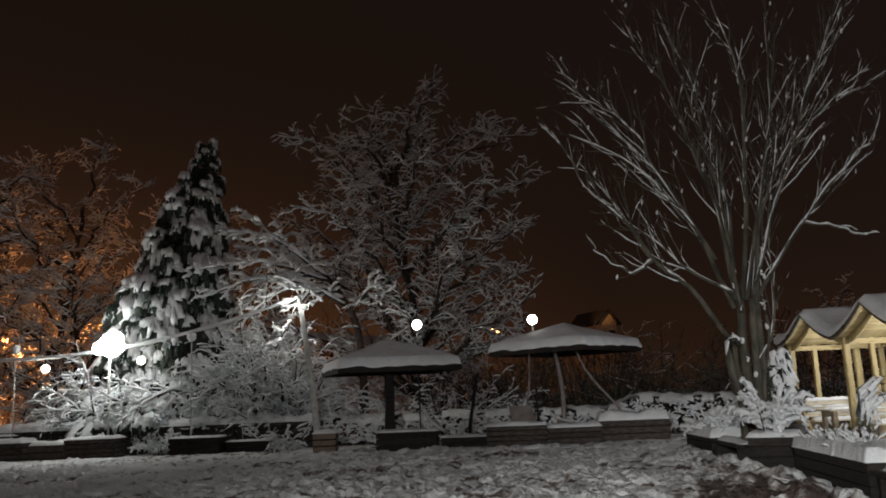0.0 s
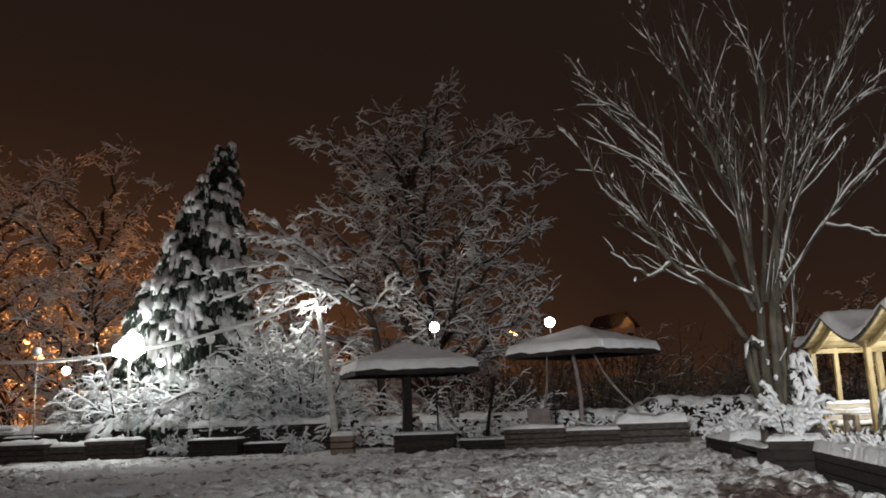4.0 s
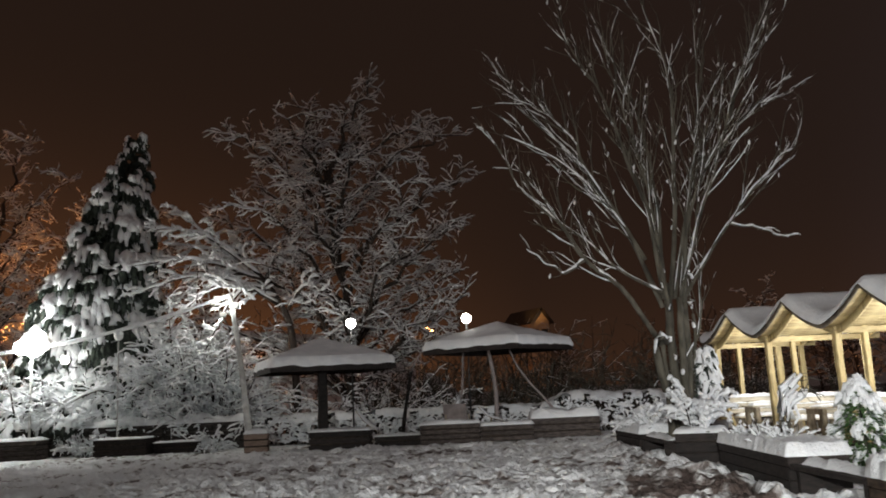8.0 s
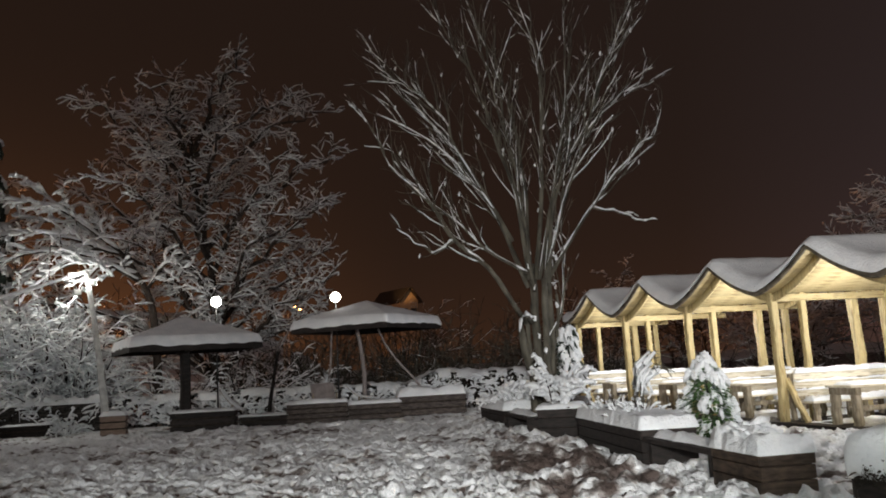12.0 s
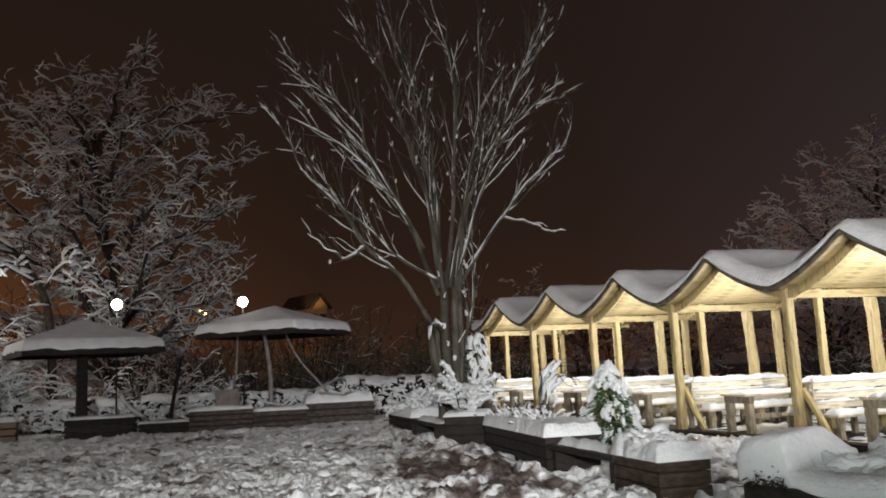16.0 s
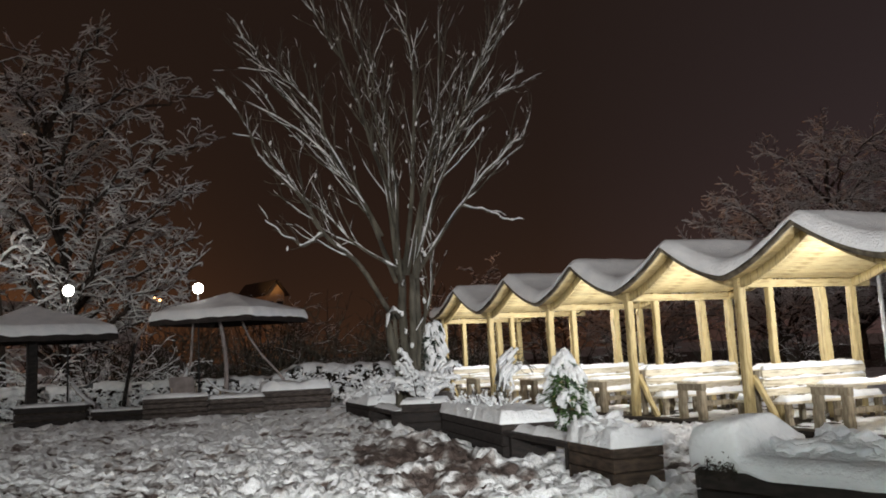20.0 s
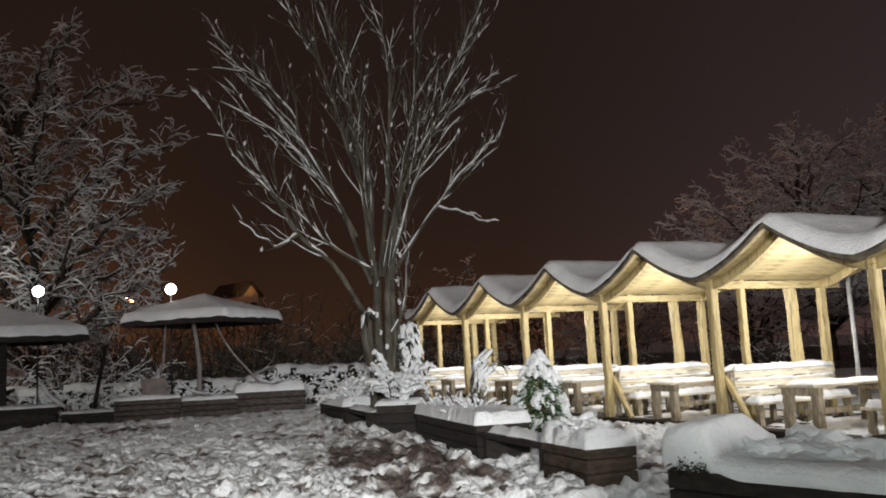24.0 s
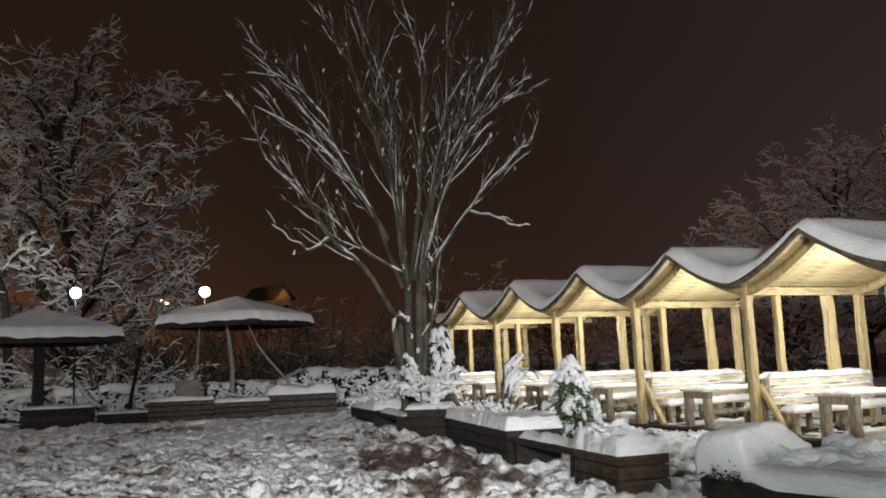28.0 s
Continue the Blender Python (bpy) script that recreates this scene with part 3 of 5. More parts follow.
plank_bench(0.42, 2.12, (4.50, 10.33, 0), 2.5, "dark plank bench dusted with snow between planters", 0.40)
planter(0.86, 3.6, 0.54, (4.40, 12.48, 0), -1, "long dark timber planter with frosted grasses in snow", 0.17, seed=6, lump=0.25, edge=0.07)
planter(0.92, 1.0, 0.62, (4.10, 17.85, 0), -20, "small dark timber planter with a snowy shrub", 0.07, seed=9)
plank_bench(0.42, 2.2, (4.08, 18.85, 0), 2, "dark plank bench under snow beside a planter", 0.38)
planter(0.9, 2.6, 0.46, (4.02, 21.1, 0), 3, "dark timber planter with low snow-covered plants", 0.22, seed=12)
# the nearest trough, buried in snow
near_trough = planter(0.95, 3.0, 0.56, (5.19, 3.87, 0), 22.3, "dark trough buried under deep rounded snow", 0.03, seed=15, lump=0.35, edge=0.06, droop=0.0)


def snow_heap(parent, cx, cy, rx, ry, h, base, seed, name="snow_mound", rough=0.2):
    verts, faces, n, m = [], [], 36, 16
    for j in range(m + 1):
        e = math.pi / 2 * j / m
        for i in range(n):
            a = 2 * math.pi * i / n
            c, s = math.cos(e) ** 0.6, math.sin(e) ** 0.8
            d = Vector((c * math.cos(a), c * math.sin(a), s))
            k = 1 + rough * noise.noise(d * 1.6 + Vector((seed, 0, 0))) + rough * 0.6 * noise.noise(d * 4.0 + Vector((0, seed, 0)))
            verts.append((cx + rx * d.x * k, cy + ry * d.y * k, base + h * d.z * k))
    for j in range(m):
        for i in range(n):
            faces.append((j * n + i, j * n + (i + 1) % n, (j + 1) * n + (i + 1) % n, (j + 1) * n + i))
    return link(name, mesh_from(name, verts, faces, SNOW), parent)


def trough_snow():
    """Deep snow with an upright side, rising to a rounded mound over one end; crumbled behind."""
    def ease(a, b, v):
        v = min(1.0, max(0.0, (v - a) / (b - a)))
        return v * v * (3 - 2 * v)
    verts, faces = [], []
    ny, nc = 110, 34
    for i in range(ny + 1):
        y = -0.06 + 3.14 * i / ny
        end = math.sqrt(max(0.0, 1 - max(0.0, (y - 2.72) / 0.36) ** 2))
        mound = 0.27 * ease(2.5, 2.58, y) * (0.35 + 0.65 * end)
        top = 0.665 + mound + 0.014 * wob(y, 0, 3, 3.0)
        low = 0.49 + 0.075 * ease(2.2, 2.7, y) + 0.012 * wob(y, 1, 3, 5.0) + 0.06 * ease(2.4, 2.8, y) * wob(y, 0, 8, 9.0)
        for k in range(nc + 1):
            f = k / nc
            if f < 0.3:
                g = f / 0.3
                x, z = -0.045 - 0.02 * math.sin(math.pi * g) - 0.01 * wob(y, g, 2, 3.0), low + (top - 0.05 - low) * g
            else:
                g = (f - 0.3) / 0.7
                x = -0.045 + 1.08 * g
                shoulder = min(1.0, g / 0.1)
                back = 1 - 0.5 * ease(0.55, 1.0, g)
                z = top - 0.05 + 0.05 * math.sqrt(1 - (1 - shoulder) ** 2) + (1 - mound / 0.27) * ease(0.08, 0.3, g) * (0.05 * wob(x, y, 5, 4.0) + 0.03 * wob(x, y, 9, 10.0))
                z += mound * 0.12 * math.sin(math.pi * g) - (1 - back) * (top - 0.56) + 0.012 * wob(x, y, 7, 6.0)
            squeeze = 1 - 0.25 * (1 - end) if y > 2.72 else 1.0
            verts.append((0.475 + (x - 0.475) * squeeze, y, z))
    w = nc + 1
    for i in range(ny):
        for k in range(nc):
            faces.append((i * w + k, (i + 1) * w + k, (i + 1) * w + k + 1, i * w + k + 1))
    o = ny * w
    faces.append(tuple(o + k for k in range(w)))
    faces.append(tuple(range(nc, -1, -1)))
    link("snow_cushion", mesh_from("snow_cushion", verts, faces, SNOW), near_trough, "deep upright-sided snow over the trough")


def trough_litter():
    """Dead leaves and twigs that stick out of the snow at the end of the trough."""
    rnd = random.Random(52)
    verts, faces = [], []
    for q in range(420):
        y, z = rnd.uniform(2.55, 2.92), rnd.uniform(0.47, 0.56)
        z += abs(rnd.gauss(0, 0.07)) * max(0.0, 0.6 + 1.5 * wob(y, 0, 3, 6.0))
        c = Vector((-0.05 - rnd.uniform(0, 0.025), y, z))
        a = Vector((rnd.gauss(0, 0.3), rnd.gauss(0, 1), rnd.gauss(0, 0.8))).normalized() * rnd.uniform(0.008, 0.026)
        b = Vector((rnd.gauss(0, 0.6), rnd.gauss(0, 1), rnd.gauss(0, 1))).normalized() * rnd.uniform(0.004, 0.012)
        o = len(verts)
        verts += [tuple(c - a), tuple(c + b), tuple(c + a), tuple(c - b)]
        faces.append((o, o + 1, o + 2, o + 3))
    tagged(link("dead_leaves", mesh_from("dead_leaves", verts, faces, SOIL, False), near_trough, "dark dead leaves in the snow"), kind="stuff")


trough_litter()
snow_heap(p_near, 0.36, 0.92, 0.28, 0.3, 0.22, 0.52, 41, rough=0.7)
snow_heap(p_near, 0.2, 0.5, 0.2, 0.26, 0.14, 0.52, 43, rough=0.8)
trough_snow()
for q, (cx, cy, r, h) in enumerate(((0.45, 2.32, 0.2, 0.16), (0.5, 2.12, 0.26, 0.2), (0.66, 1.95, 0.3, 0.26), (0.5, 1.8, 0.24, 0.19), (0.7, 1.66, 0.24, 0.16), (0.46, 1.62, 0.16, 0.12), (0.62, 0.95, 0.3, 0.27), (0.48, 0.8, 0.22, 0.22), (0.6, 0.55, 0.26, 0.22), (0.68, 0.25, 0.3, 0.24))):
    snow_heap(near_trough, cx, cy, r * 0.8, r, h * 0.8, 0.62, 7 + q * 4, rough=0.5)

# ---- square shelters on posts ----


def shelter(place, turn, half, z_rim, z_apex, label):
    t = thing("garden_shelter", pose(place[0], place[1], 0, 0, 0, turn), label, "shelter", "garden shelters")
    n = 44

    def lid(h, lo, hi, bulge, cut):
        """A pyramid of snow or boards over the square, lo: rim, hi: apex."""
        verts, faces = [], []
        for j in range(n + 1):
            for i in range(n + 1):
                x, y = (i / n * 2 - 1), (j / n * 2 - 1)
                d = max(abs(x), abs(y))
                k = 1 - d
                z = lo + (hi - lo) * k + bulge * math.sqrt(max(0, 1 - max(0, 1 - k * 26) ** 2))
                z += 0.03 * wob(x * h, y * h, cut, 1.3) + 0.012 * wob(x * h, y * h, cut, 5.0)
                verts.append((x * h, y * h, z))
        w = n + 1
        for j in range(n):
            for i in range(n):
                faces.append((j * w + i, j * w + i + 1, (j + 1) * w + i + 1, (j + 1) * w + i))
        rim = [i for i in range(w)] + [j * w + n for j in range(1, w)] + [n * w + i for i in range(n - 1, -1, -1)] + [j * w for j in range(n - 1, 0, -1)]
        o = len(verts)
        verts.extend([(verts[v][0], verts[v][1], lo - 0.05 + 0.07 * wob(verts[v][0], verts[v][1], cut, 2.2) * (cut > 5)) for v in rim])
        for k in range(len(rim)):
            faces.append((rim[k], o + k, o + (k + 1) % len(rim), rim[(k + 1) % len(rim)]))
        return verts, faces
    v, f = lid(half, z_rim, z_apex - 0.28, 0.0, 3)
    link("roof", mesh_from("roof", v, f, DARKWOOD, False), t, "dark boarded pyramid roof")
    v, f = lid(half + 0.04, z_rim + 0.055, z_apex - 0.24, 0.21, 7)
    link("snow", mesh_from("snow", v, f, SNOW), t, "thick even snow on the roof")
    for s in range(4):
        part("fascia", box(-half, half, -half - 0.03, -half + 0.01, z_rim - 0.16, z_rim + 0.04), DARKWOOD, t, m=pose(0, 0, 0, 0, 0, 90 * s))
    return t


sa = shelter((-4.82, 28.8), 21, 1.96, 2.62, 3.66, "dark square shelter on one post under snow")
part("post", rough_post(0, 2.7, 0.3, 5), DARKWOOD, sa)
for s in range(4):
    part("strut", box(0.1, 1.25, -0.05, 0.05, 2.48, 2.58), DARKWOOD, sa, m=pose(0, 0, 0, 0, 0, 90 * s))
sb = shelter((1.16, 30.6), -34, 1.9, 3.08, 4.05, "dark square shelter on crooked poles under snow")


def pole(pts, r0, r1):
    n = len(pts)
    return [(pts, [r0 + (r1 - r0) * k / (n - 1) for k in range(n)])]


def bent(a, b, bow, n=9):
    a, b, bow = Vector(a), Vector(b), Vector(bow)
    return [tuple(a.lerp(b, k / n) + bow * math.sin(math.pi * k / n)) for k in range(n + 1)]


inv = pose(1.16, 30.6, 0, 0, 0, -34).inverted()
CROOKED = (([(0.98, 30.4, -0.05), (0.95, 30.4, 0.83), (0.96, 30.4, 1.5), (0.91, 30.4, 2.06), (0.84, 30.4, 2.6), (0.74, 30.4, 3.12)], 0.085, CLOTH),
           ([(3.3, 30.6, -0.05), (2.95, 30.5, 0.85), (2.65, 30.5, 1.25), (2.11, 30.4, 1.87), (1.75, 30.4, 2.4), (1.5, 30.4, 3.0)], 0.05, CLOTH),
           ([(-0.62, 31.0, -0.05), (-0.5, 31.0, 0.9), (-0.3, 30.9, 1.4), (-0.2, 30.8, 1.7), (-0.16, 30.8, 2.3), (-0.12, 30.7, 3.0)], 0.05, CLOTH),
           ([(-2.4, 30.7, -0.05), (-2.3, 30.7, 0.7), (-2.2, 30.7, 1.25), (-2.08, 30.6, 1.9), (-1.95, 30.6, 2.53)], 0.07, DARKWOOD),
           ([(-2.0, 30.58, 2.4), (-1.8, 30.55, 2.75), (-1.58, 30.5, 3.06)], 0.055, CLOTH))
for pts, r, mat in CROOKED:
    tube_part("pole", pole([tuple(inv @ Vector(p)) for p in pts], r, r * 0.75), mat, sb, "crooked bare pole")
tube_part("pole_snow", [([tuple(inv @ Vector(p)) for p in ((-0.66, 30.9, 0.6), (-0.5, 30.9, 1.05), (-0.28, 30.86, 1.5))], [0.3, 0.2, 0.05])], SNOW, sb, "snow heaped at a pole", sides=9, lump=0.25)

# ---- boxes and seats along the far edge of the yard ----


def slat_box(x, y, w, d, h, mat, label, slats=3, snow=0.14, turn=0, name="timber_box", lean=0.0):
    t = thing(name, pose(x, y, 0, 0, lean, turn), label, "timber box", "boxes along the wall")
    hs = h / slats
    for i in range(slats):
        z0, z1 = i * hs, (i + 1) * hs - 0.045
        part("slat", box(-w / 2, w / 2, -d / 2, -d / 2 + 0.04, z0, z1), mat, t)
        part("slat", box(-w / 2, w / 2, d / 2 - 0.04, d / 2, z0, z1), mat, t)
        for s in (-1, 1):
            part("side_slat", box(s * (w / 2 - 0.02) - 0.018, s * (w / 2 - 0.02) + 0.018, -d / 2 + 0.042, d / 2 - 0.042, z0, z1), mat, t)
    part("core", box(-w / 2 + 0.045, w / 2 - 0.045, -d / 2 + 0.045, d / 2 - 0.045, -0.02, h - 0.05, 0), SOIL, t)
    snow_on(t, -w / 2 - 0.03, w / 2 + 0.03, -d / 2 - 0.03, d / 2 + 0.03, snow, base=h - 0.03, lump=0.5, edge=0.12, seed=x, step=0.1)
    return t


slat_box(-19.7, 31.0, 1.9, 1.0, 0.62, GREYWOOD, "grey slatted box with thick snow on its lid")
slat_box(-17.6, 30.6, 1.4, 0.8, 0.52, GREYWOOD, "low grey slatted box powdered with snow", 2)
slat_box(-15.9, 30.4, 1.9, 0.9, 0.68, GREYWOOD, "grey slatted box with open gaps and thin snow", 4, 0.08)
slat_box(-20.3, 31.55, 1.2, 0.35, 0.86, DARKWOOD, "narrow dark crate against the stone wall", 2, 0.06)
slat_box(-12.15, 30.6, 1.85, 0.8, 0.58, DARKWOOD, "dark timber box almost bare of snow", 3, 0.05)
slat_box(-10.3, 30.9, 1.6, 0.6, 0.38, DARKWOOD, "low dark timber box beside the wall", 2, 0.05)
slat_box(-7.0, 28.7, 0.75, 0.6, 0.62, ORANGEWOOD, "small reddish wooden crate with snow on top", 3, 0.12, 6, "wooden_crate")
slat_box(-4.15, 28.2, 1.95, 0.9, 0.60, DARKWOOD, "dark timber box at the shelter post", 3, 0.06)
slat_box(-2.3, 29.0, 1.7, 0.6, 0.33, DARKWOOD, "low dark timber box powdered with snow", 2, 0.06)
slat_box(-0.65, 28.8, 1.95, 0.9, 0.64, GREYWOOD, "grey weathered timber box with a snowy rim", 4, 0.1)
slat_box(1.2, 29.0, 1.75, 0.7, 0.52, GREYWOOD, "low grey timber box with snow on it", 3, 0.1)
slat_box(3.15, 29.6, 2.3, 0.9, 0.66, GREYWOOD, "long timber box with a straight cushion of snow", 3, 0.26)


def tilted_board(x, y, w, l, tilt, turn, label):
    t = thing("folding_lounger", pose(x, y, 0, 0, 0, turn), label, "lounger", "loungers")
    part("back_panel", box(-w / 2, w / 2, -0.02, 0.02, 0, l), CLOTH, t, "dull canvas panel", m=pose(0, 0, 0.55, tilt))
    for s in (-1, 1):
        part("leg", box(s * w / 2 - 0.02, s * w / 2 + 0.02, -0.03, 0.03, -0.02, 0.9), OAK, t, m=pose(0, 0, 0, -tilt * 0.5))
    part("seat", box(-w / 2, w / 2, -0.7, -0.02, 0.5, 0.54), CLOTH, t)
    snow_on(t, -w / 2, w / 2, -0.7, 0.0, 0.1, base=0.541, lump=0.5, edge=0.1, seed=x)
    return t


tilted_board(-0.45, 30.0, 0.8, 0.75, -28, 12, "folded lounger leaning with canvas back under snow")


def curved_lounger(way, y, w, label):
    """A bent slatted lounger; way: its bend, sideways and up."""
    t = thing("curved_lounger", pose(way[1][0], y, 0), label, "lounger", "loungers")
    o = Vector((way[1][0], 0, 0))
    pts = [Vector(p) - o for p, _ in zip(limb_line([(x, 0, z) for x, z in way], 0.03, 0.03, 0, 9, 0.0)[0], range(10))]
    for k in range(9):
        p, q = pts[k], pts[k + 1]
        part("slat", box(0.01, (q - p).length - 0.006, 0, w, -0.02, 0.0), OAK, t, m=pose(p.x, 0, p.z, 0, -math.degrees(math.atan2(q.z - p.z, q.x - p.x))))
    for v in (0.05, w - 0.05):
        part("leg", box(-0.025, 0.025, v - 0.025, v + 0.025, -0.05, pts[5].z - 0.02), OAK, t, m=pose(pts[5].x, 0, 0))
    verts, faces = [], []
    n = 8
    for i, p in enumerate(pts):
        d = (pts[min(i + 1, 9)] - pts[max(i - 1, 0)]).normalized()
        up = Vector((-d.z, 0, d.x)) * (1 if d.x > 0 else -1)
        for k in range(n + 1):
            g = k / n
            e = math.sqrt(max(0.0, 1 - abs(2 * g - 1) ** 4)) * (0.3 if i in (0, 9) else 1.0)
            c = p + up * (0.004 + 0.07 * e * (1 + 0.3 * wob(i * 0.6, g * 3, y, 1.0)))
            verts.append((c.x, w * g, c.z))
    for i in range(9):
        for k in range(n):
            faces.append((i * (n + 1) + k, (i + 1) * (n + 1) + k, (i + 1) * (n + 1) + k + 1, i * (n + 1) + k + 1))
    link("snow", mesh_from("snow", verts, faces, SNOW), t, "snow moulded to the bend")


# ---- retaining wall on one half of the far edge ----


def build_wall():
    t = thing("stone_wall", pose(0, 0, 0), "low rough stone wall with a ragged cap of snow", "wall", kind="structure")
    rnd = random.Random(4)
    mes = []
    for q in range(5):
        bm = box(-0.5, 0.5, -0.2, 0.2, -0.5, 0.5, 0.09)
        for v in bm.verts:
            v.co += Vector((rnd.uniform(-0.06, 0.06), rnd.uniform(-0.03, 0.03), rnd.uniform(-0.06, 0.06)))
        me = bpy.data.meshes.new("stone")
        bm.to_mesh(me)
        bm.free()
        me.materials.append(STONE)
        mes.append(me)
    for row in range(4):
        x = -26.0 + row * 0.13
        while x < -8.2:
            w = rnd.uniform(0.35, 0.7)
            o = link("stone", rnd.choice(mes), t)
            o.matrix_basis = pose(x + w / 2, 32.0 + rnd.uniform(-0.02, 0.02), 0.13 + row * 0.24) @ Matrix.Diagonal((w - 0.02, 1, 0.225, 1))
            x += w
    part("core", box(-26, -8.2, 31.9, 32.3, -0.05, 0.9, 0), STONE, t)
    link("snow", mesh_from("snow", *snow_slab(-26, -8.1, 31.72, 32.5, 0.22, step=0.12, edge=0.16, lump=0.9, base=0.95, seed=2), SNOW), t, "ragged snow cap")
    for x, rx, h in ((-16.1, 1.25, 0.42), (-18.6, 1.5, 0.2), (-21.6, 1.1, 0.26), (-12.6, 0.9, 0.16)):
        snow_heap(t, x, 32.0, rx, 0.42, h, 1.02, x, "snow_heap", 0.35)


build_wall()

# ---- growing things ----


def curve_to(rnd, p, d, length, r0, r1, seg, up=0.0, wild=0.18, sag=0.0):
    """A limb from p in direction d: points and radii."""
    pts, rad = [tuple(p)], [r0]
    p, d = Vector(p), Vector(d).normalized()
    step = length / seg
    for k in range(seg):
        d = d + Vector((rnd.gauss(0, wild), rnd.gauss(0, wild), rnd.gauss(0, wild) + up - sag * k / seg))
        d.normalize()
        p = p + d * step
        pts.append(tuple(p))
        rad.append(r0 + (r1 - r0) * (k + 1) / seg)
    return pts, rad


def side_way(rnd, d, spread):
    """A direction that leaves d by about spread radians."""
    a = Vector((rnd.gauss(0, 1), rnd.gauss(0, 1), rnd.gauss(0, 1)))
    a = (a - a.dot(d) * d).normalized()
    return (d * math.cos(spread) + a * math.sin(spread)).normalized()


def sprout(rnd, line, out, level, spec):
    """Adds the shoots of a limb to out[level], and theirs in turn."""
    if level >= len(spec):
        return
    s = spec[level]
    pts, rad = line
    total = sum((Vector(b) - Vector(a)).length for a, b in zip(pts, pts[1:]))
    n = max(1, int(total * s["per_m"] + rnd.random()))
    for q in range(n):
        f = s.get("start", 0.25) + (1 - s.get("start", 0.25)) * (q + rnd.random()) / n
        f = min(f, 0.999)
        i = min(int(f * (len(pts) - 1)), len(pts) - 2)
        g = f * (len(pts) - 1) - i
        a, b = Vector(pts[i]), Vector(pts[i + 1])
        p, d = a.lerp(b, g), (b - a).normalized()
        way = side_way(rnd, d, s["spread"] * rnd.uniform(0.6, 1.3))
        way = Vector((way.x, way.y, way.z * s.get("flat", 1.0) + s.get("lift", 0.0))).normalized()
        length = s["length"] * rnd.uniform(0.55, 1.3) * (1 - s.get("taper", 0.4) * f)
        r = min(rad[i] * 0.75, s["radius"])
        kid = curve_to(rnd, p, way, length, r, r * 0.45, s.get("seg", 4), s.get("up", 0.0), s.get("wild", 0.16), s.get("sag", 0.0))
        out[level].append(kid)
        sprout(rnd, kid, out, level + 1, spec)


def snow_lines(lines, rnd, a=0.03, b=0.5, steep=0.85, cap=0.12, keep=1.0, wind=(0, 0, 0)):
    """Snow that lies on limbs that are not too steep; wind: the side on which it is plastered."""
    res = []
    for pts, rad in lines:
        run_p, run_r = [], []

        def close():
            if len(run_p) > 1:
                run_r[0] *= 0.5
                run_r[-1] *= 0.5
                res.append((list(run_p), list(run_r)))
            run_p.clear()
            run_r.clear()
        for i, (p, r) in enumerate(zip(pts, rad)):
            q = pts[i + 1] if i + 1 < len(pts) else pts[i]
            o = p if i + 1 < len(pts) else pts[i - 1]
            d = Vector(q) - Vector(o)
            flat = 1 - abs(d.z) / (d.length + 1e-6)
            if flat < 1 - steep or rnd.random() > keep:
                close()
                continue
            rs = min(cap, (a + b * r) * (0.55 + 0.7 * min(1, flat * 1.6)) * rnd.uniform(0.7, 1.3))
            k = r * 0.6 + rs * 0.25
            run_p.append((p[0] + wind[0] * k, p[1] + wind[1] * k, p[2] + (r * 0.55 + rs * 0.45) * (0.4 + 0.6 * min(1, flat * 2))))
            run_r.append(rs)
        close()
    return res


def plant(name, label, category, place, wood, bark, snow, group="", sides=(7, 4), snow_sides=5, mat=None):
    """wood: lists of limbs, thick ones first."""
    t = thing(name, pose(*place), label, category, group)
    if len(wood[0]) > 6:
        tagged(tube_part("stem_work", wood[0], bark, t, sides=sides[0]), kind="stuff")
    else:
        for l in wood[0]:
            tube_part("trunk", [l], bark, t, sides=sides[0] + 4)
    for l in wood[1]:
        tube_part("limb", [l], bark, t, sides=sides[0])
    rest = [l for w in wood[2:] for l in w]
    if rest:
        tagged(tube_part("twig_work", rest, bark, t, sides=sides[1]), kind="stuff")
    if snow:
        tagged(tube_part("snow", snow, mat or SNOW, t, "snow lying along the branches", sides=snow_sides, lump=0.42), kind="stuff")
    return t


# the tall bare tree beside the planters
def limb_line(way, r, tip=0.012, seed=0.0, n=20, wild=0.10):
    """A limb through a few joints (sideways, depth, height), smoothed, with a slight unrest."""
    ps = [Vector(p) for p in way]
    ps = [ps[0] * 2 - ps[1]] + ps + [ps[-1] * 2 - ps[-2]]
    m = len(ps) - 3
    pts, rad = [], []
    for k in range(n + 1):
        f = k / n
        i = min(int(f * m), m - 1)
        u = f * m - i
        a, b, c, d = ps[i:i + 4]
        p = 0.5 * (2 * b + (c - a) * u + (2 * a - 5 * b + 4 * c - d) * u * u + (3 * b - a - 3 * c + d) * u ** 3)
        w = wild * min(1, f * 3)
        pts.append((p.x + w * wob(f * 6, seed, 1, 1.0), p.y + w * 1.5 * wob(f * 5, seed, 4, 1.0), p.z + w * wob(f * 6, seed, 7, 1.0)))
        rad.append(((r - tip) * (1 - f) ** 0.85 + tip) * (1 + 0.1 * wob(f * 14, seed, 8, 1.0)))
    return pts, rad


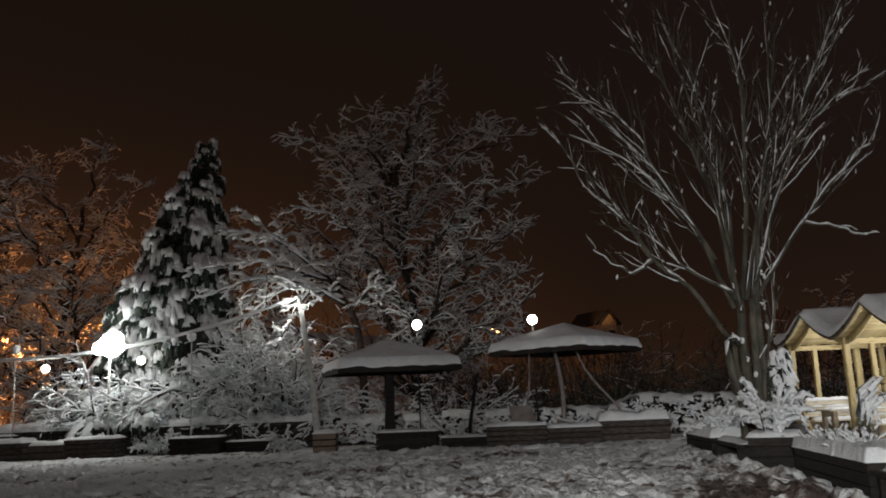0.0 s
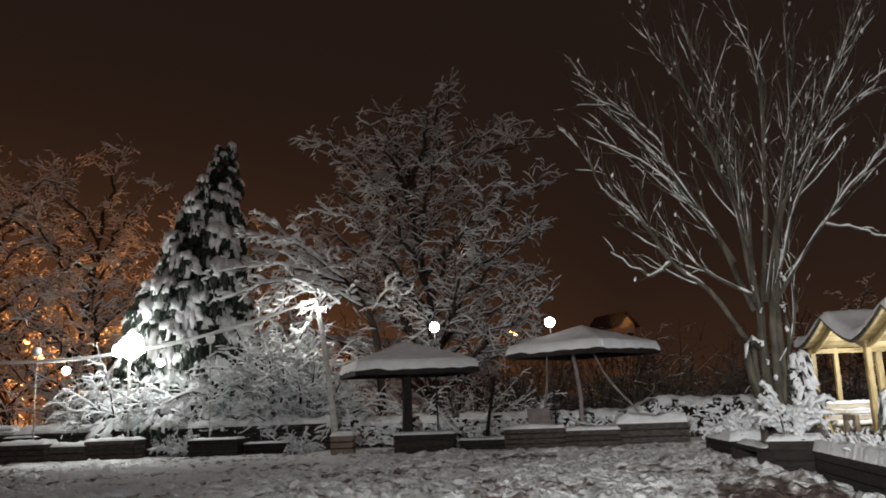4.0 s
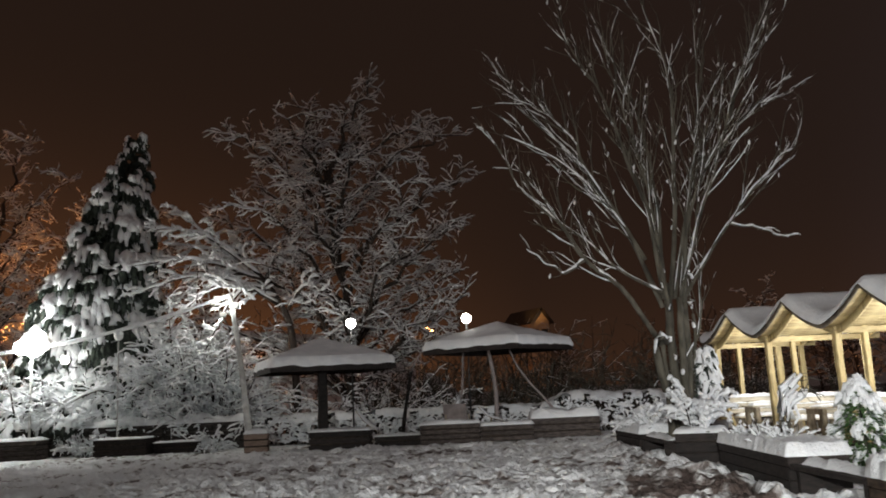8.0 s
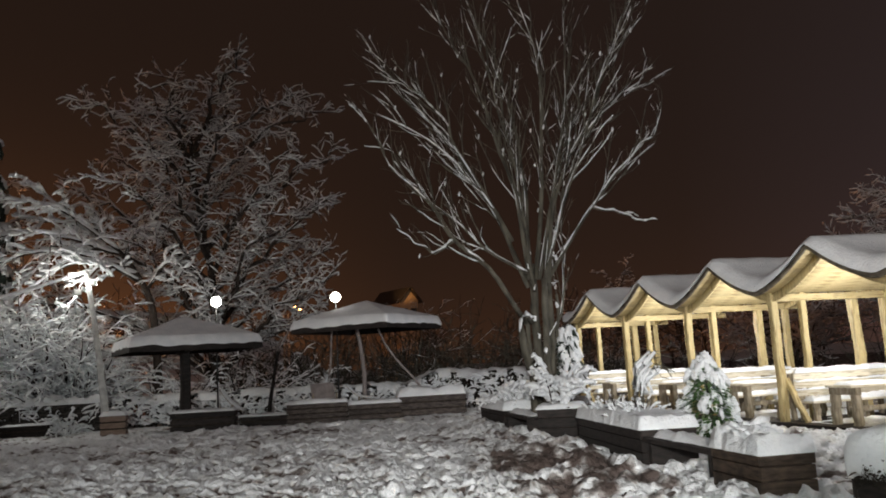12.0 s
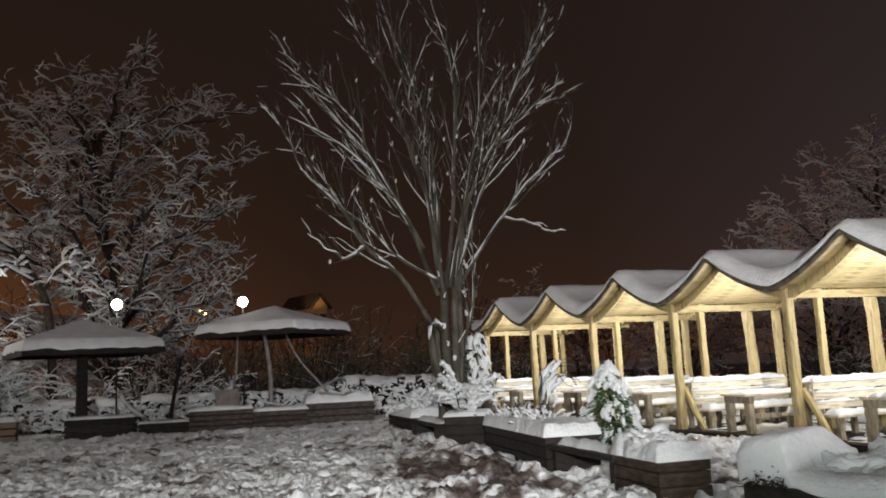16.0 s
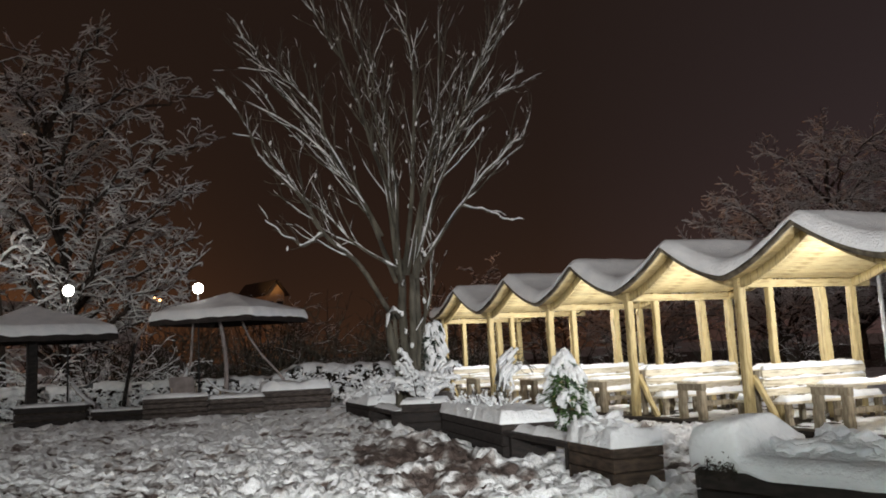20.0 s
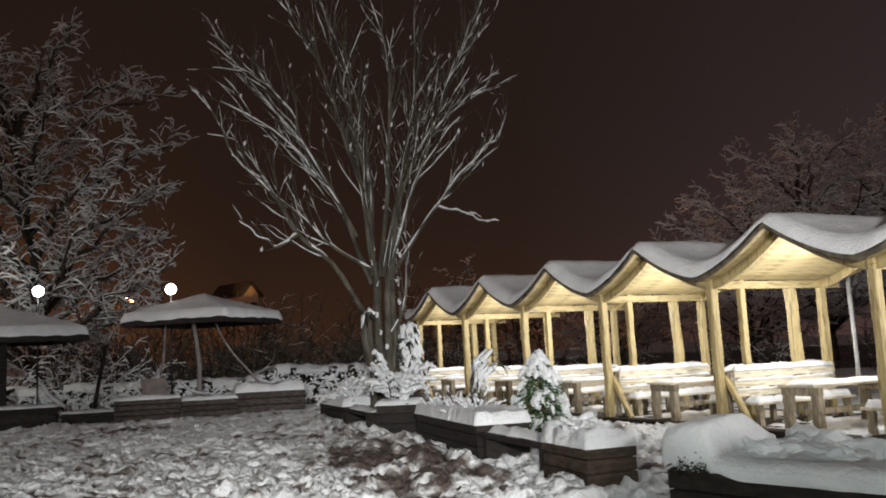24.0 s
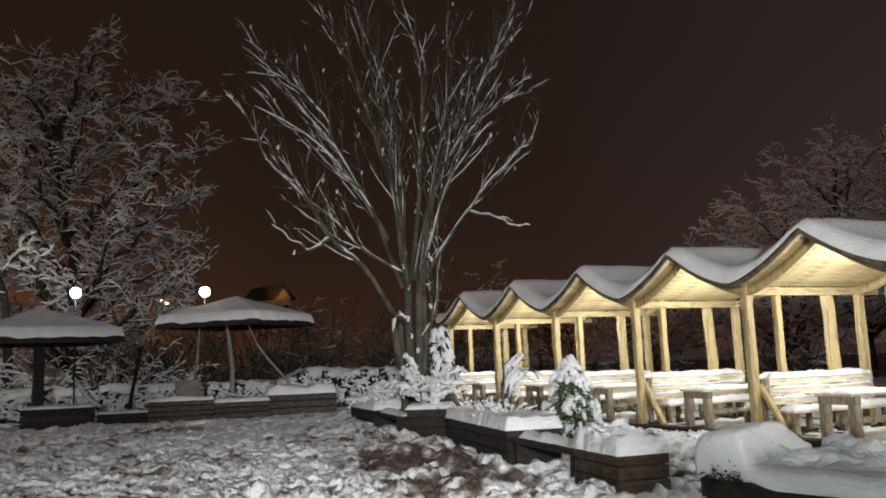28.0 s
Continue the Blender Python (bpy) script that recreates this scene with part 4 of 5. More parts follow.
def build_big_tree():
    rnd = random.Random(11)
    wood = [[], [], [], [], []]
    # several stems grown together, knotty
    for foot, head, r in (((0.02, 0.05, -0.1), (0.02, 0.1, 4.0), 0.17), ((0.3, 0.12, -0.1), (0.5, 0.2, 4.0), 0.155), ((-0.13, -0.05, -0.1), (-0.22, -0.1, 2.7), 0.11), ((0.16, -0.2, -0.1), (0.24, -0.2, 3.6), 0.13), ((0.32, -0.1, -0.1), (0.6, -0.1, 3.2), 0.07)):
        pts = bent(foot, head, (0.03, 0, 0), 14)
        pts = [(x + 0.05 * wob(z, r * 40, 1, 1.6), y + 0.05 * wob(z, r * 30, 4, 1.6), z) for x, y, z in pts]
        wood[0].append((pts, [r * (1.35 - 0.5 * min(1, k / 6) - 0.35 * k / 14) * (1 + 0.2 * wob(k * 0.9, r * 50, 2, 1.0)) for k in range(15)]))
    # the boughs of the one side sweep out low, those in the middle go straight up
    outer = [(((-0.22, -0.1, 2.5), (-1.15, -0.4, 3.9), (-2.05, -0.6, 4.65), (-2.55, -0.7, 5.5), (-3.45, -0.8, 6.4), (-3.95, -0.8, 7.5)), 0.085),
             (((-2.0, -0.6, 4.55), (-2.6, -0.8, 4.32), (-3.4, -0.9, 4.85)), 0.05),
             (((-0.1, -0.1, 3.75), (-0.9, -0.2, 4.2), (-1.6, -0.3, 4.8), (-2.5, -0.5, 5.6), (-3.1, -0.5, 6.5)), 0.06),
             (((-0.1, 0, 3.4), (-0.75, 0.2, 5.3), (-1.35, 0.3, 6.2), (-2.1, 0.5, 7.2), (-3.65, 0.6, 8.1)), 0.075),
             (((-0.4, 0.1, 4.6), (-1.6, 0.5, 7.15), (-1.9, 0.7, 8.0), (-2.5, 0.8, 8.65), (-3.55, 0.9, 9.3)), 0.065),
             (((-0.1, 0.1, 3.6), (-0.95, 0.7, 5.9), (-1.9, 1.1, 7.6), (-2.9, 1.4, 9.0), (-3.5, 1.6, 10.1)), 0.06)]
    middle = [(((-0.05, 0, 3.6), (-0.3, -0.2, 5.7), (-0.85, -0.4, 7.4), (-1.4, -0.6, 8.8), (-2.3, -0.8, 10.6)), 0.075),
              (((0.0, 0.1, 3.6), (0.05, 0.5, 6.3), (-0.1, 0.9, 8.4), (-0.95, 1.2, 11.2)), 0.08),
              (((0.1, 0, 3.6), (0.4, -0.3, 6.5), (0.35, -0.6, 8.8), (-0.25, -0.8, 11.3)), 0.085),
              (((0.05, 0, 3.3), (-0.35, -0.8, 5.6), (-0.9, -1.4, 7.8), (-1.5, -1.8, 9.9)), 0.06),
              (((0.2, 0, 3.6), (0.95, 0.2, 6.7), (1.3, 0.4, 8.2), (1.5, 0.6, 11.0)), 0.075)]
    other = [(((0.4, 0, 3.5), (0.7, -0.4, 5.8), (1.45, -0.7, 7.3), (2.0, -0.9, 8.7), (2.8, -1.0, 10.8)), 0.07),
             (((0.45, 0.1, 3.6), (1.8, 0.2, 5.6), (3.1, 0.3, 6.85), (3.75, 0.3, 7.45)), 0.07),
             (((0.5, 0.1, 4.0), (1.35, 0.6, 6.3), (2.4, 0.9, 8.1), (3.8, 1.1, 9.2)), 0.065),
             (((0.4, 0.2, 3.7), (1.0, 1.0, 6.0), (1.9, 1.6, 8.2), (2.5, 2.0, 9.9)), 0.06),
             (((0.3, -0.1, 3.6), (0.9, -1.0, 5.9), (1.5, -1.7, 7.9), (2.3, -2.0, 9.6)), 0.055),
             (((0.3, 0.1, 2.0), (0.75, 0.1, 2.9), (0.85, 0.1, 4.2), (0.75, 0.2, 5.2)), 0.06)]
    for q, (way, r) in enumerate(outer + middle + other):
        wood[1].append(limb_line(way, r * 0.8, 0.012, q * 3.7))
    # shoots run on beside their bough and turn upwards, each ending in finer ones
    spec = [dict(per_m=2.5, spread=0.40, length=1.9, radius=0.019, up=0.045, start=0.2, seg=8, wild=0.08, taper=0.5, lift=0.08),
            dict(per_m=2.4, spread=0.5, length=0.8, radius=0.010, up=0.06, start=0.2, seg=5, wild=0.13, taper=0.3, lift=0.12),
            dict(per_m=1.6, spread=0.55, length=0.32, radius=0.006, up=0.05, start=0.3, seg=3, wild=0.15, taper=0.2, lift=0.1)]
    for q, l in enumerate(list(wood[1])):
        if q == 1:
            sprout(rnd, l, wood[2:], 1, spec)
        else:
            sprout(rnd, l, wood[2:], 0, spec)
    # a torn branch hangs out on its own
    wood[1].append(limb_line(((1.75, 0.2, 5.42), (2.5, 0.1, 5.22), (2.9, 0, 5.02), (3.4, 0, 5.0)), 0.03, 0.012, 50))
    wood[2].append(limb_line(((2.4, 0.1, 5.22), (2.7, 0.1, 5.24), (2.95, 0.1, 5.12)), 0.015, 0.01, 51, 6))
    wind = (-0.6, -0.45, 0)
    snow = snow_lines(wood[1], rnd, 0.011, 0.45, 1.0, 0.038, 0.96, wind)
    snow += snow_lines(wood[2], rnd, 0.0082, 0.42, 0.95, 0.02, 0.84, wind)
    snow += snow_lines(wood[3], rnd, 0.0062, 0.4, 0.92, 0.014, 0.55, wind)
    # lumps of snow caught in forks and on tips
    for l in wood[2] + wood[3]:
        if rnd.random() < 0.09:
            p = Vector(l[0][rnd.choice((0, -1))])
            r = rnd.uniform(0.015, 0.038)
            snow.append(([p + Vector((0, 0, -0.03)), p + Vector((0, 0, 0.02)), p + Vector((0.02, 0, 0.08))], [r * 0.6, r, r * 0.4]))
    t = plant("bare_tree", "tall bare many-stemmed tree with snow along its boughs", "tree", (4.92, 21.0, 0), wood, BARK, snow)
    # an old limb that bends back on itself, capped with snow
    tube_part("stub", [([(-0.22, -0.2, 1.4), (-0.36, -0.28, 1.9), (-0.42, -0.3, 2.35), (-0.36, -0.3, 2.62), (-0.22, -0.28, 2.68), (-0.13, -0.26, 2.5)], [0.12, 0.10, 0.09, 0.085, 0.08, 0.07])], BARK, t)
    tube_part("stub_snow", [([(-0.46, -0.34, 2.3), (-0.42, -0.34, 2.6), (-0.28, -0.32, 2.76), (-0.12, -0.3, 2.64)], [0.03, 0.055, 0.065, 0.04])], SNOW, t, lump=0.2)
    # snow stuck in the forks of the stems
    forks = []
    for k in range(13):
        z = rnd.uniform(1.2, 4.4)
        p = Vector((rnd.uniform(-0.35, 0.65) * (0.6 + 0.1 * z), rnd.uniform(-0.32, -0.12), z))
        r = rnd.uniform(0.025, 0.055)
        forks.append(([p, p + Vector((rnd.gauss(0, 0.03), 0, 0.04)), p + Vector((rnd.gauss(0, 0.05), 0.02, 0.1)), p + Vector((rnd.gauss(0, 0.05), 0.03, 0.14))], [r * 0.5, r, r * 0.8, r * 0.3]))
    tagged(tube_part("fork_snow", forks, SNOW, t, "snow caught between the stems", sides=6, lump=0.35), kind="stuff")


build_big_tree()
curved_lounger(((0.3, 1.1), (0.68, 0.74), (1.25, 0.58)), 29.8, 0.6, "bent slatted lounger with bright snow on it")
curved_lounger(((-3.85, 1.15), (-3.53, 0.74), (-3.15, 0.45)), 29.7, 0.6, "tilted bent lounger behind the boxes with snow")


# broad snow-laden tree behind the shelters
def build_broad_tree(name, place, height, spread, seed, label, snow_a=0.045, n_limbs=11, density=1.0, mat=None, bark=None, lean=0.0):
    rnd = random.Random(seed)
    wood = [[], [], [], []]
    tr = curve_to(rnd, (0, 0, -0.2), (lean, 0, 1), height * 0.74, height * 0.014, height * 0.004, 9, 0.05, 0.05)
    wood[0].append(tr)
    mid, tall = height * 0.54, height * 0.44
    for k in range(n_limbs):
        u = -0.62 + 1.58 * (k + 0.5) / n_limbs
        ring = math.sqrt(1 - u * u)
        a = k * 2.4 + rnd.uniform(-0.35, 0.35)
        g = rnd.uniform(0.82, 1.1)
        end = Vector((math.cos(a) * ring * spread * 1.1 * g, math.sin(a) * ring * spread * 0.9 * g, mid + u * tall * g))
        f = min(0.95, max(0.16, (end.z - ring * spread * 0.75) / (height * 0.74)))
        i = min(int(f * 9), 8)
        p = Vector(tr[0][i]).lerp(Vector(tr[0][i + 1]), f * 9 - i)
        pts = bent(p, end, (0, 0, 0.07 * spread), 9)
        pts = [(x + 0.35 * s / 9 * rnd.gauss(0, 1), y + 0.35 * s / 9 * rnd.gauss(0, 1), z + 0.25 * s / 9 * rnd.gauss(0, 1)) for s, (x, y, z) in enumerate(pts)]
        wood[1].append((pts, [height * 0.006 * (1 - s / 9) + 0.022 for s in range(10)]))
    spec = [dict(per_m=2.7 * density, spread=0.85, length=spread * 0.30, radius=0.028, flat=0.7, lift=0.16, start=0.12, seg=6, wild=0.24, sag=0.04, taper=0.45),
            dict(per_m=3.4 * density, spread=0.85, length=spread * 0.11, radius=0.015, flat=0.7, lift=0.1, start=0.1, seg=3, wild=0.3, sag=0.08)]
    for l in list(wood[1]):
        sprout(rnd, l, wood[2:], 0, spec)
    snow = snow_lines(wood[1], rnd, snow_a, 0.4, 0.93, 0.11)
    snow += snow_lines(wood[2], rnd, snow_a, 0.4, 0.93, 0.10)
    snow += snow_lines(wood[3], rnd, snow_a * 0.85, 0.4, 0.93, 0.08)
    return plant(name, label, "tree", place, wood, bark or BARK_DARK, snow, "snow-laden trees", sides=(6, 3), snow_sides=3 if place[1] > 37 else 4, mat=mat)


build_broad_tree("broad_tree", (-5.2, 38.0, -0.3), 16.8, 5.9, 22, "broad bare tree loaded with snow behind the shelters", 0.029, 34, 1.3)


def build_arching_tree():
    """A leaning tree whose boughs sweep over to one side and hang under their load."""
    rnd = random.Random(5)
    wood = [[], [], [], []]
    wood[0].append(limb_line(((0.5, 0, -0.2), (0.3, 0, 3.9), (-0.1, 0, 5.5), (-1.2, 0, 7.1), (-2.1, 0, 7.9)), 0.17, 0.06, 2))
    boughs = [((-1.0, 0, 6.9), (-2.4, -0.3, 8.0), (-4.4, -0.5, 9.75)), ((-1.2, 0, 7.1), (-3.0, 0.6, 8.1), (-4.9, 0.9, 8.4)), ((-0.9, 0, 6.7), (-3.6, -0.8, 7.5), (-6.5, -1.2, 7.3)),
              ((-0.5, 0, 6.2), (-3.2, -1.0, 6.8), (-5.9, -1.6, 6.1)), ((-0.3, 0, 5.9), (-2.2, -1.3, 6.3), (-4.2, -1.9, 5.0)), ((-0.6, 0, 6.3), (-2.0, 0.9, 7.3), (-3.3, 1.4, 8.5)),
              ((-0.2, 0, 5.6), (-1.4, -1.5, 6.1), (-2.6, -2.2, 3.8)), ((-1.5, 0, 7.4), (-1.9, 0.4, 8.3), (-2.3, 0.7, 8.9)), ((0.0, 0, 5.3), (0.9, -0.6, 6.2), (1.7, -0.9, 6.0)),
              ((-0.8, 0, 6.6), (-0.5, 0.4, 7.6), (0.1, 0.6, 8.0)), ((-1.8, 0, 7.7), (-3.4, -0.6, 8.6), (-5.4, -0.9, 8.9)), ((-1.0, 0, 6.9), (-3.3, 0.3, 7.0), (-5.0, 0.5, 5.6))]
    for q, way in enumerate(boughs):
        wood[1].append(limb_line(way, 0.07, 0.022, q * 2.3, 12))
    spec = [dict(per_m=3.0, spread=0.8, length=1.3, radius=0.028, flat=0.6, lift=0.06, start=0.15, seg=6, wild=0.22, sag=0.10, taper=0.45),
            dict(per_m=3.6, spread=0.85, length=0.5, radius=0.015, flat=0.6, lift=0.05, start=0.1, seg=4, wild=0.28, sag=0.12)]
    for l in list(wood[1]):
        sprout(rnd, l, wood[2:], 0, spec)
    snow = snow_lines(wood[1], rnd, 0.05, 0.5, 0.95, 0.12)
    for w in wood[2:]:
        snow += snow_lines(w, rnd, 0.045, 0.5, 0.95, 0.09)
    plant("arching_tree", "leaning tree arching over under thick floodlit snow", "tree", (-7.2, 34.5, -0.2), wood, BARK_DARK, snow, "snow-laden trees", sides=(6, 3), snow_sides=5)


build_arching_tree()
build_broad_tree("glowing_tree", (-26.0, 44.0, -0.8), 18.0, 6.4, 8, "bare snowy tree lit amber from behind", 0.036, 17, 1.15)
build_broad_tree("glowing_tree", (-20.5, 49.0, -0.8), 16.0, 6.2, 13, "bare snowy tree glowing amber in street light", 0.036, 15, 1.15)
build_broad_tree("glowing_tree", (-33.0, 50.0, -0.8), 21.0, 7.0, 17, "tall bare snowy tree before an amber street lamp", 0.036, 16, 1.0)
build_broad_tree("glowing_tree", (-29.0, 42.0, -0.8), 17.0, 5.8, 19, "bare tree with fine snowy twigs in amber light", 0.034, 15, 1.2)
build_broad_tree("glowing_tree", (-22.5, 40.5, -0.6), 10.5, 4.6, 23, "small bare snowy tree behind the garden wall", 0.034, 14, 1.3)
build_broad_tree("glowing_tree", (-17.5, 47.0, -0.8), 12.5, 5.0, 27, "bare snowy tree behind the spruce in amber light", 0.034, 14, 1.0)
build_broad_tree("glowing_tree", (20.2, 60.0, -0.8), 9.8, 2.6, 41, "slim bare tree dimly lit amber beyond the garden", 0.02, 14, 1.2)
build_broad_tree("distant_tree", (38.0, 50.0, 0.0), 13.0, 7.5, 33, "dim snow-dusted tree behind the pavilion", 0.036, 24, 1.1)
build_broad_tree("distant_tree", (46.5, 52.0, 0.0), 18.0, 8.5, 35, "dim bluish snow-dusted tree behind the pavilion", 0.036, 26, 1.0)
build_broad_tree("distant_tree", (57.0, 53.0, 0.0), 20.5, 9.5, 37, "tall dim snow-dusted tree behind the pavilion", 0.036, 26, 0.9)
build_broad_tree("distant_tree", (31.0, 56.0, -0.5), 8.5, 6.0, 39, "low dim snow-dusted tree behind the pavilion", 0.05, 18, 1.0)


# ---- tall spruce, its boughs weighed down ----
def build_spruce():
    rnd = random.Random(3)
    h = 13.3
    t = thing("spruce", pose(-14.9, 35.0, -0.2), "tall dark spruce with drooping boughs clotted with snow", "conifer", "snow-laden trees")

    def axis(z):
        f = max(0.0, z / h - 0.35)
        return 0.1 + 2.6 * f ** 1.5
    tube_part("trunk", [([(axis(z), 0, z - 0.2) for z in (0, 3, 6, 9, 11, 12.5, 13.2)], [0.28, 0.24, 0.18, 0.12, 0.08, 0.05, 0.03])], BARK_DARK, t)
    green, white = [], []
    z = 1.0
    while z < h - 0.25:
        f = z / h
        reach = 0.14 + 3.75 * (1 - f) ** 0.86
        n = max(3, int(6.283 * reach / 0.8))
        turn = rnd.uniform(0, 6.28)
        for k in range(n):
            a = turn + 6.283 * (k + rnd.uniform(-0.3, 0.3)) / n
            rr = reach * rnd.uniform(0.72, 1.16) * (1 + 0.45 * wob(math.cos(a) * 1.2, math.sin(a) * 1.2, z * 0.5 + 3, 1.0))
            z0 = z + rnd.uniform(-0.5, 0.5) * min(1, 2.2 * (1 - f))
            out, across = Vector((math.cos(a), math.sin(a), 0)), Vector((-math.sin(a), math.cos(a), 0))
            root = Vector((axis(z0), 0, z0))
            elbow = root + out * rr * 0.62 + Vector((0, 0, 0.08))
            green.append(([root, root + out * rr * 0.3 + Vector((0, 0, 0.12)), elbow], [0.06, 0.09, 0.12]))
            load = wob(math.cos(a) * 2, math.sin(a) * 2, z0 * 1.3, 1.0) > -0.3
            size = rnd.choice((0.6, 0.8, 1.0, 1.2, 1.45)) * (0.28 + 0.72 * min(1, reach / 1.9))
            fingers = rnd.choice((3, 4, 4, 5))
            for g in range(fingers):
                u = (g + 0.5) / fingers * 2 - 1 + rnd.uniform(-0.15, 0.15)
                fall = size * rnd.uniform(0.4, 0.95) * (1 - 0.35 * abs(u))
                pts, rad = [], []
                for q in range(7):
                    v = q / 6
                    p = elbow + out * rr * 0.38 * math.sin(v * 1.45) * (1 - 0.25 * abs(u)) + across * u * size * 0.5 * math.sin(v * 1.5) + Vector((0, 0, 0.16 * math.sin(v * 3.14) - fall * v ** 1.9))
                    pts.append(p + Vector((rnd.gauss(0, 0.015), rnd.gauss(0, 0.015), 0)))
                    rad.append(size * (0.055 + 0.095 * math.sin(math.pi * (0.2 + 0.72 * v))) * rnd.uniform(0.7, 1.25))
                green.append((pts, rad))
                if load and rnd.random() < 0.93:
                    s = rnd.choice((0, 0, 1))
                    e = rnd.choice((5, 6, 6, 7))
                    white.append(([p + out * 0.05 + Vector((0, 0, 0.05 + 0.03 * (1 - q / 6))) for q, p in enumerate(pts)][s:e], [r * rnd.uniform(0.95, 1.35) * (0.55 if q == 6 else 1.0) for q, r in enumerate(rad)][s:e]))
        z += 0.36
    # the bowed leader with its own small load
    top = Vector((axis(h), 0, h - 0.1))
    for k in range(9):
        a = rnd.uniform(-0.9, 0.9)
        o = top + Vector((0.0, 0, -0.08 * k))
        pts = [o, o + Vector((0.12 * math.cos(a), 0.12 * math.sin(a), 0.06)), o + Vector((0.28 * math.cos(a), 0.28 * math.sin(a), -0.04)), o + Vector((0.34 * math.cos(a), 0.34 * math.sin(a), -0.26))]
        green.append((pts, [0.05, 0.07, 0.06, 0.02]))
        white.append(([p + Vector((0, 0, 0.05)) for p in pts], [0.05, 0.1, 0.08, 0.03]))
    tagged(tube_part("bough_work", green, NEEDLE, t, "dark needled boughs", sides=5), kind="stuff")
    # hanging needle sprays below the boughs
    verts, faces = [], []
    for pts, rad in green:
        for p in pts[1:]:
            for q in range(2):
                b = Vector(p) + Vector((rnd.uniform(-0.12, 0.12), rnd.uniform(-0.12, 0.12), -0.02))
                e = b + Vector((rnd.uniform(-0.1, 0.1), rnd.uniform(-0.1, 0.1), -rnd.uniform(0.15, 0.36)))
                w = Vector((rnd.uniform(-0.05, 0.05), rnd.uniform(-0.05, 0.05), 0.0))
                o = len(verts)
                verts += [tuple(b - w), tuple(b + w), tuple(e)]
                faces.append((o, o + 1, o + 2))
    tagged(link("needles", mesh_from("needles", verts, faces, NEEDLE, False), t), kind="stuff")
    tagged(tube_part("snow", white, SNOW, t, "heavy clots of snow on the boughs", sides=7, lump=0.3), kind="stuff")


build_spruce()


# ---- shrubs ----
def shrub(name, place, height, width, seed, label, stems=16, arch=0.25, snow_a=0.04, group="snowy shrubs", density=1.0, depth=None, mat=None, side=1.0):
    rnd = random.Random(seed)
    wood = [[], [], [], []]
    for k in range(stems):
        a = rnd.uniform(0, 2 * math.pi)
        out = rnd.uniform(0.1, 1.0)
        base = (math.cos(a) * width * 0.12, math.sin(a) * width * 0.12, -0.08)
        d = Vector((math.cos(a) * out * width / height, math.sin(a) * out * width / height * (depth or 1.0), 1.0))
        wood[0].append(curve_to(rnd, base, d, height * rnd.uniform(0.7, 1.15), 0.012 * height + 0.006, 0.008, 8, 0.0, 0.12, arch))
    spec = [dict(per_m=3.2 * density / max(0.6, height * 0.45), spread=0.8, length=height * 0.32 * side, radius=0.015, flat=0.6, start=0.2, seg=5, wild=0.2, sag=arch * 0.8),
            dict(per_m=3.0 * density / max(0.6, height * 0.45), spread=0.8, length=height * 0.13 * side, radius=0.01, flat=0.6, start=0.2, seg=3, wild=0.2, sag=arch)]
    for l in list(wood[0]):
        sprout(rnd, l, wood[2:], 0, spec)
    snow = snow_lines(wood[0], rnd, snow_a, 0.5, 0.95, snow_a * 1.8)
    for w in wood[2:]:
        snow += snow_lines(w, rnd, snow_a * 0.85, 0.5, 0.95, snow_a * 1.5)
    return plant(name, label, "shrub", place, wood, BARK_DARK, snow, group, sides=(4, 3), snow_sides=4, mat=mat)


for q, (x, y, h, w) in enumerate(((-18.2, 33.6, 3.0, 3.2), (-16.6, 33.4, 3.9, 2.6), (-13.0, 33.5, 3.2, 2.6), (-11.6, 33.6, 3.6, 3.0), (-10.2, 33.4, 3.0, 2.6), (-8.9, 33.6, 3.2, 2.4), (-13.9, 31.4, 1.1, 1.6), (-9.2, 31.3, 0.9, 1.4), (-11.4, 34.0, 5.4, 3.4), (-9.6, 33.9, 5.0, 3.0), (-12.6, 33.6, 4.4, 2.6))):
    shrub("snowy_shrub", (x, y, 0), h, w, 40 + q, "arching garden shrub coated in floodlit snow behind the wall", 24, 0.34, 0.03, density=1.6)
for q, (x, y, h, w) in enumerate(((-22.5, 35.5, 3.8, 3.4), (-20.5, 37.5, 4.2, 3.6), (-5.9, 34.6, 2.8, 3.0), (-3.4, 34.8, 3.0, 3.0), (-1.4, 35.2, 2.4, 2.6))):
    shrub("snowy_shrub", (x, y, -0.1), h, w, 60 + q, "bare twiggy shrub with dim snow behind the hedge", 15, 0.22, 0.017)
for q, (x, y, h, w) in enumerate(((2.4, 48.0, 5.6, 4.0), (4.2, 46.0, 5.2, 4.4), (5.6, 49.0, 5.8, 4.0), (5.5, 42.0, 3.2, 4.0), (8.5, 40.0, 3.0, 4.0), (2.5, 44.0, 3.2, 4.0), (12.5, 41.0, 4.2, 4.5), (18.0, 40.0, 4.0, 4.0), (26.0, 34.0, 3.8, 4.0), (30.0, 27.0, 4.5, 4.5),
                                (31.0, 21.0, 4.5, 4.5))):
    shrub("dim_shrub", (x, y, -0.5), h, w, 80 + q, "dark leafless shrub thinly dusted with snow at night", 11, 0.2, 0.008, "dim shrubs", 0.8)


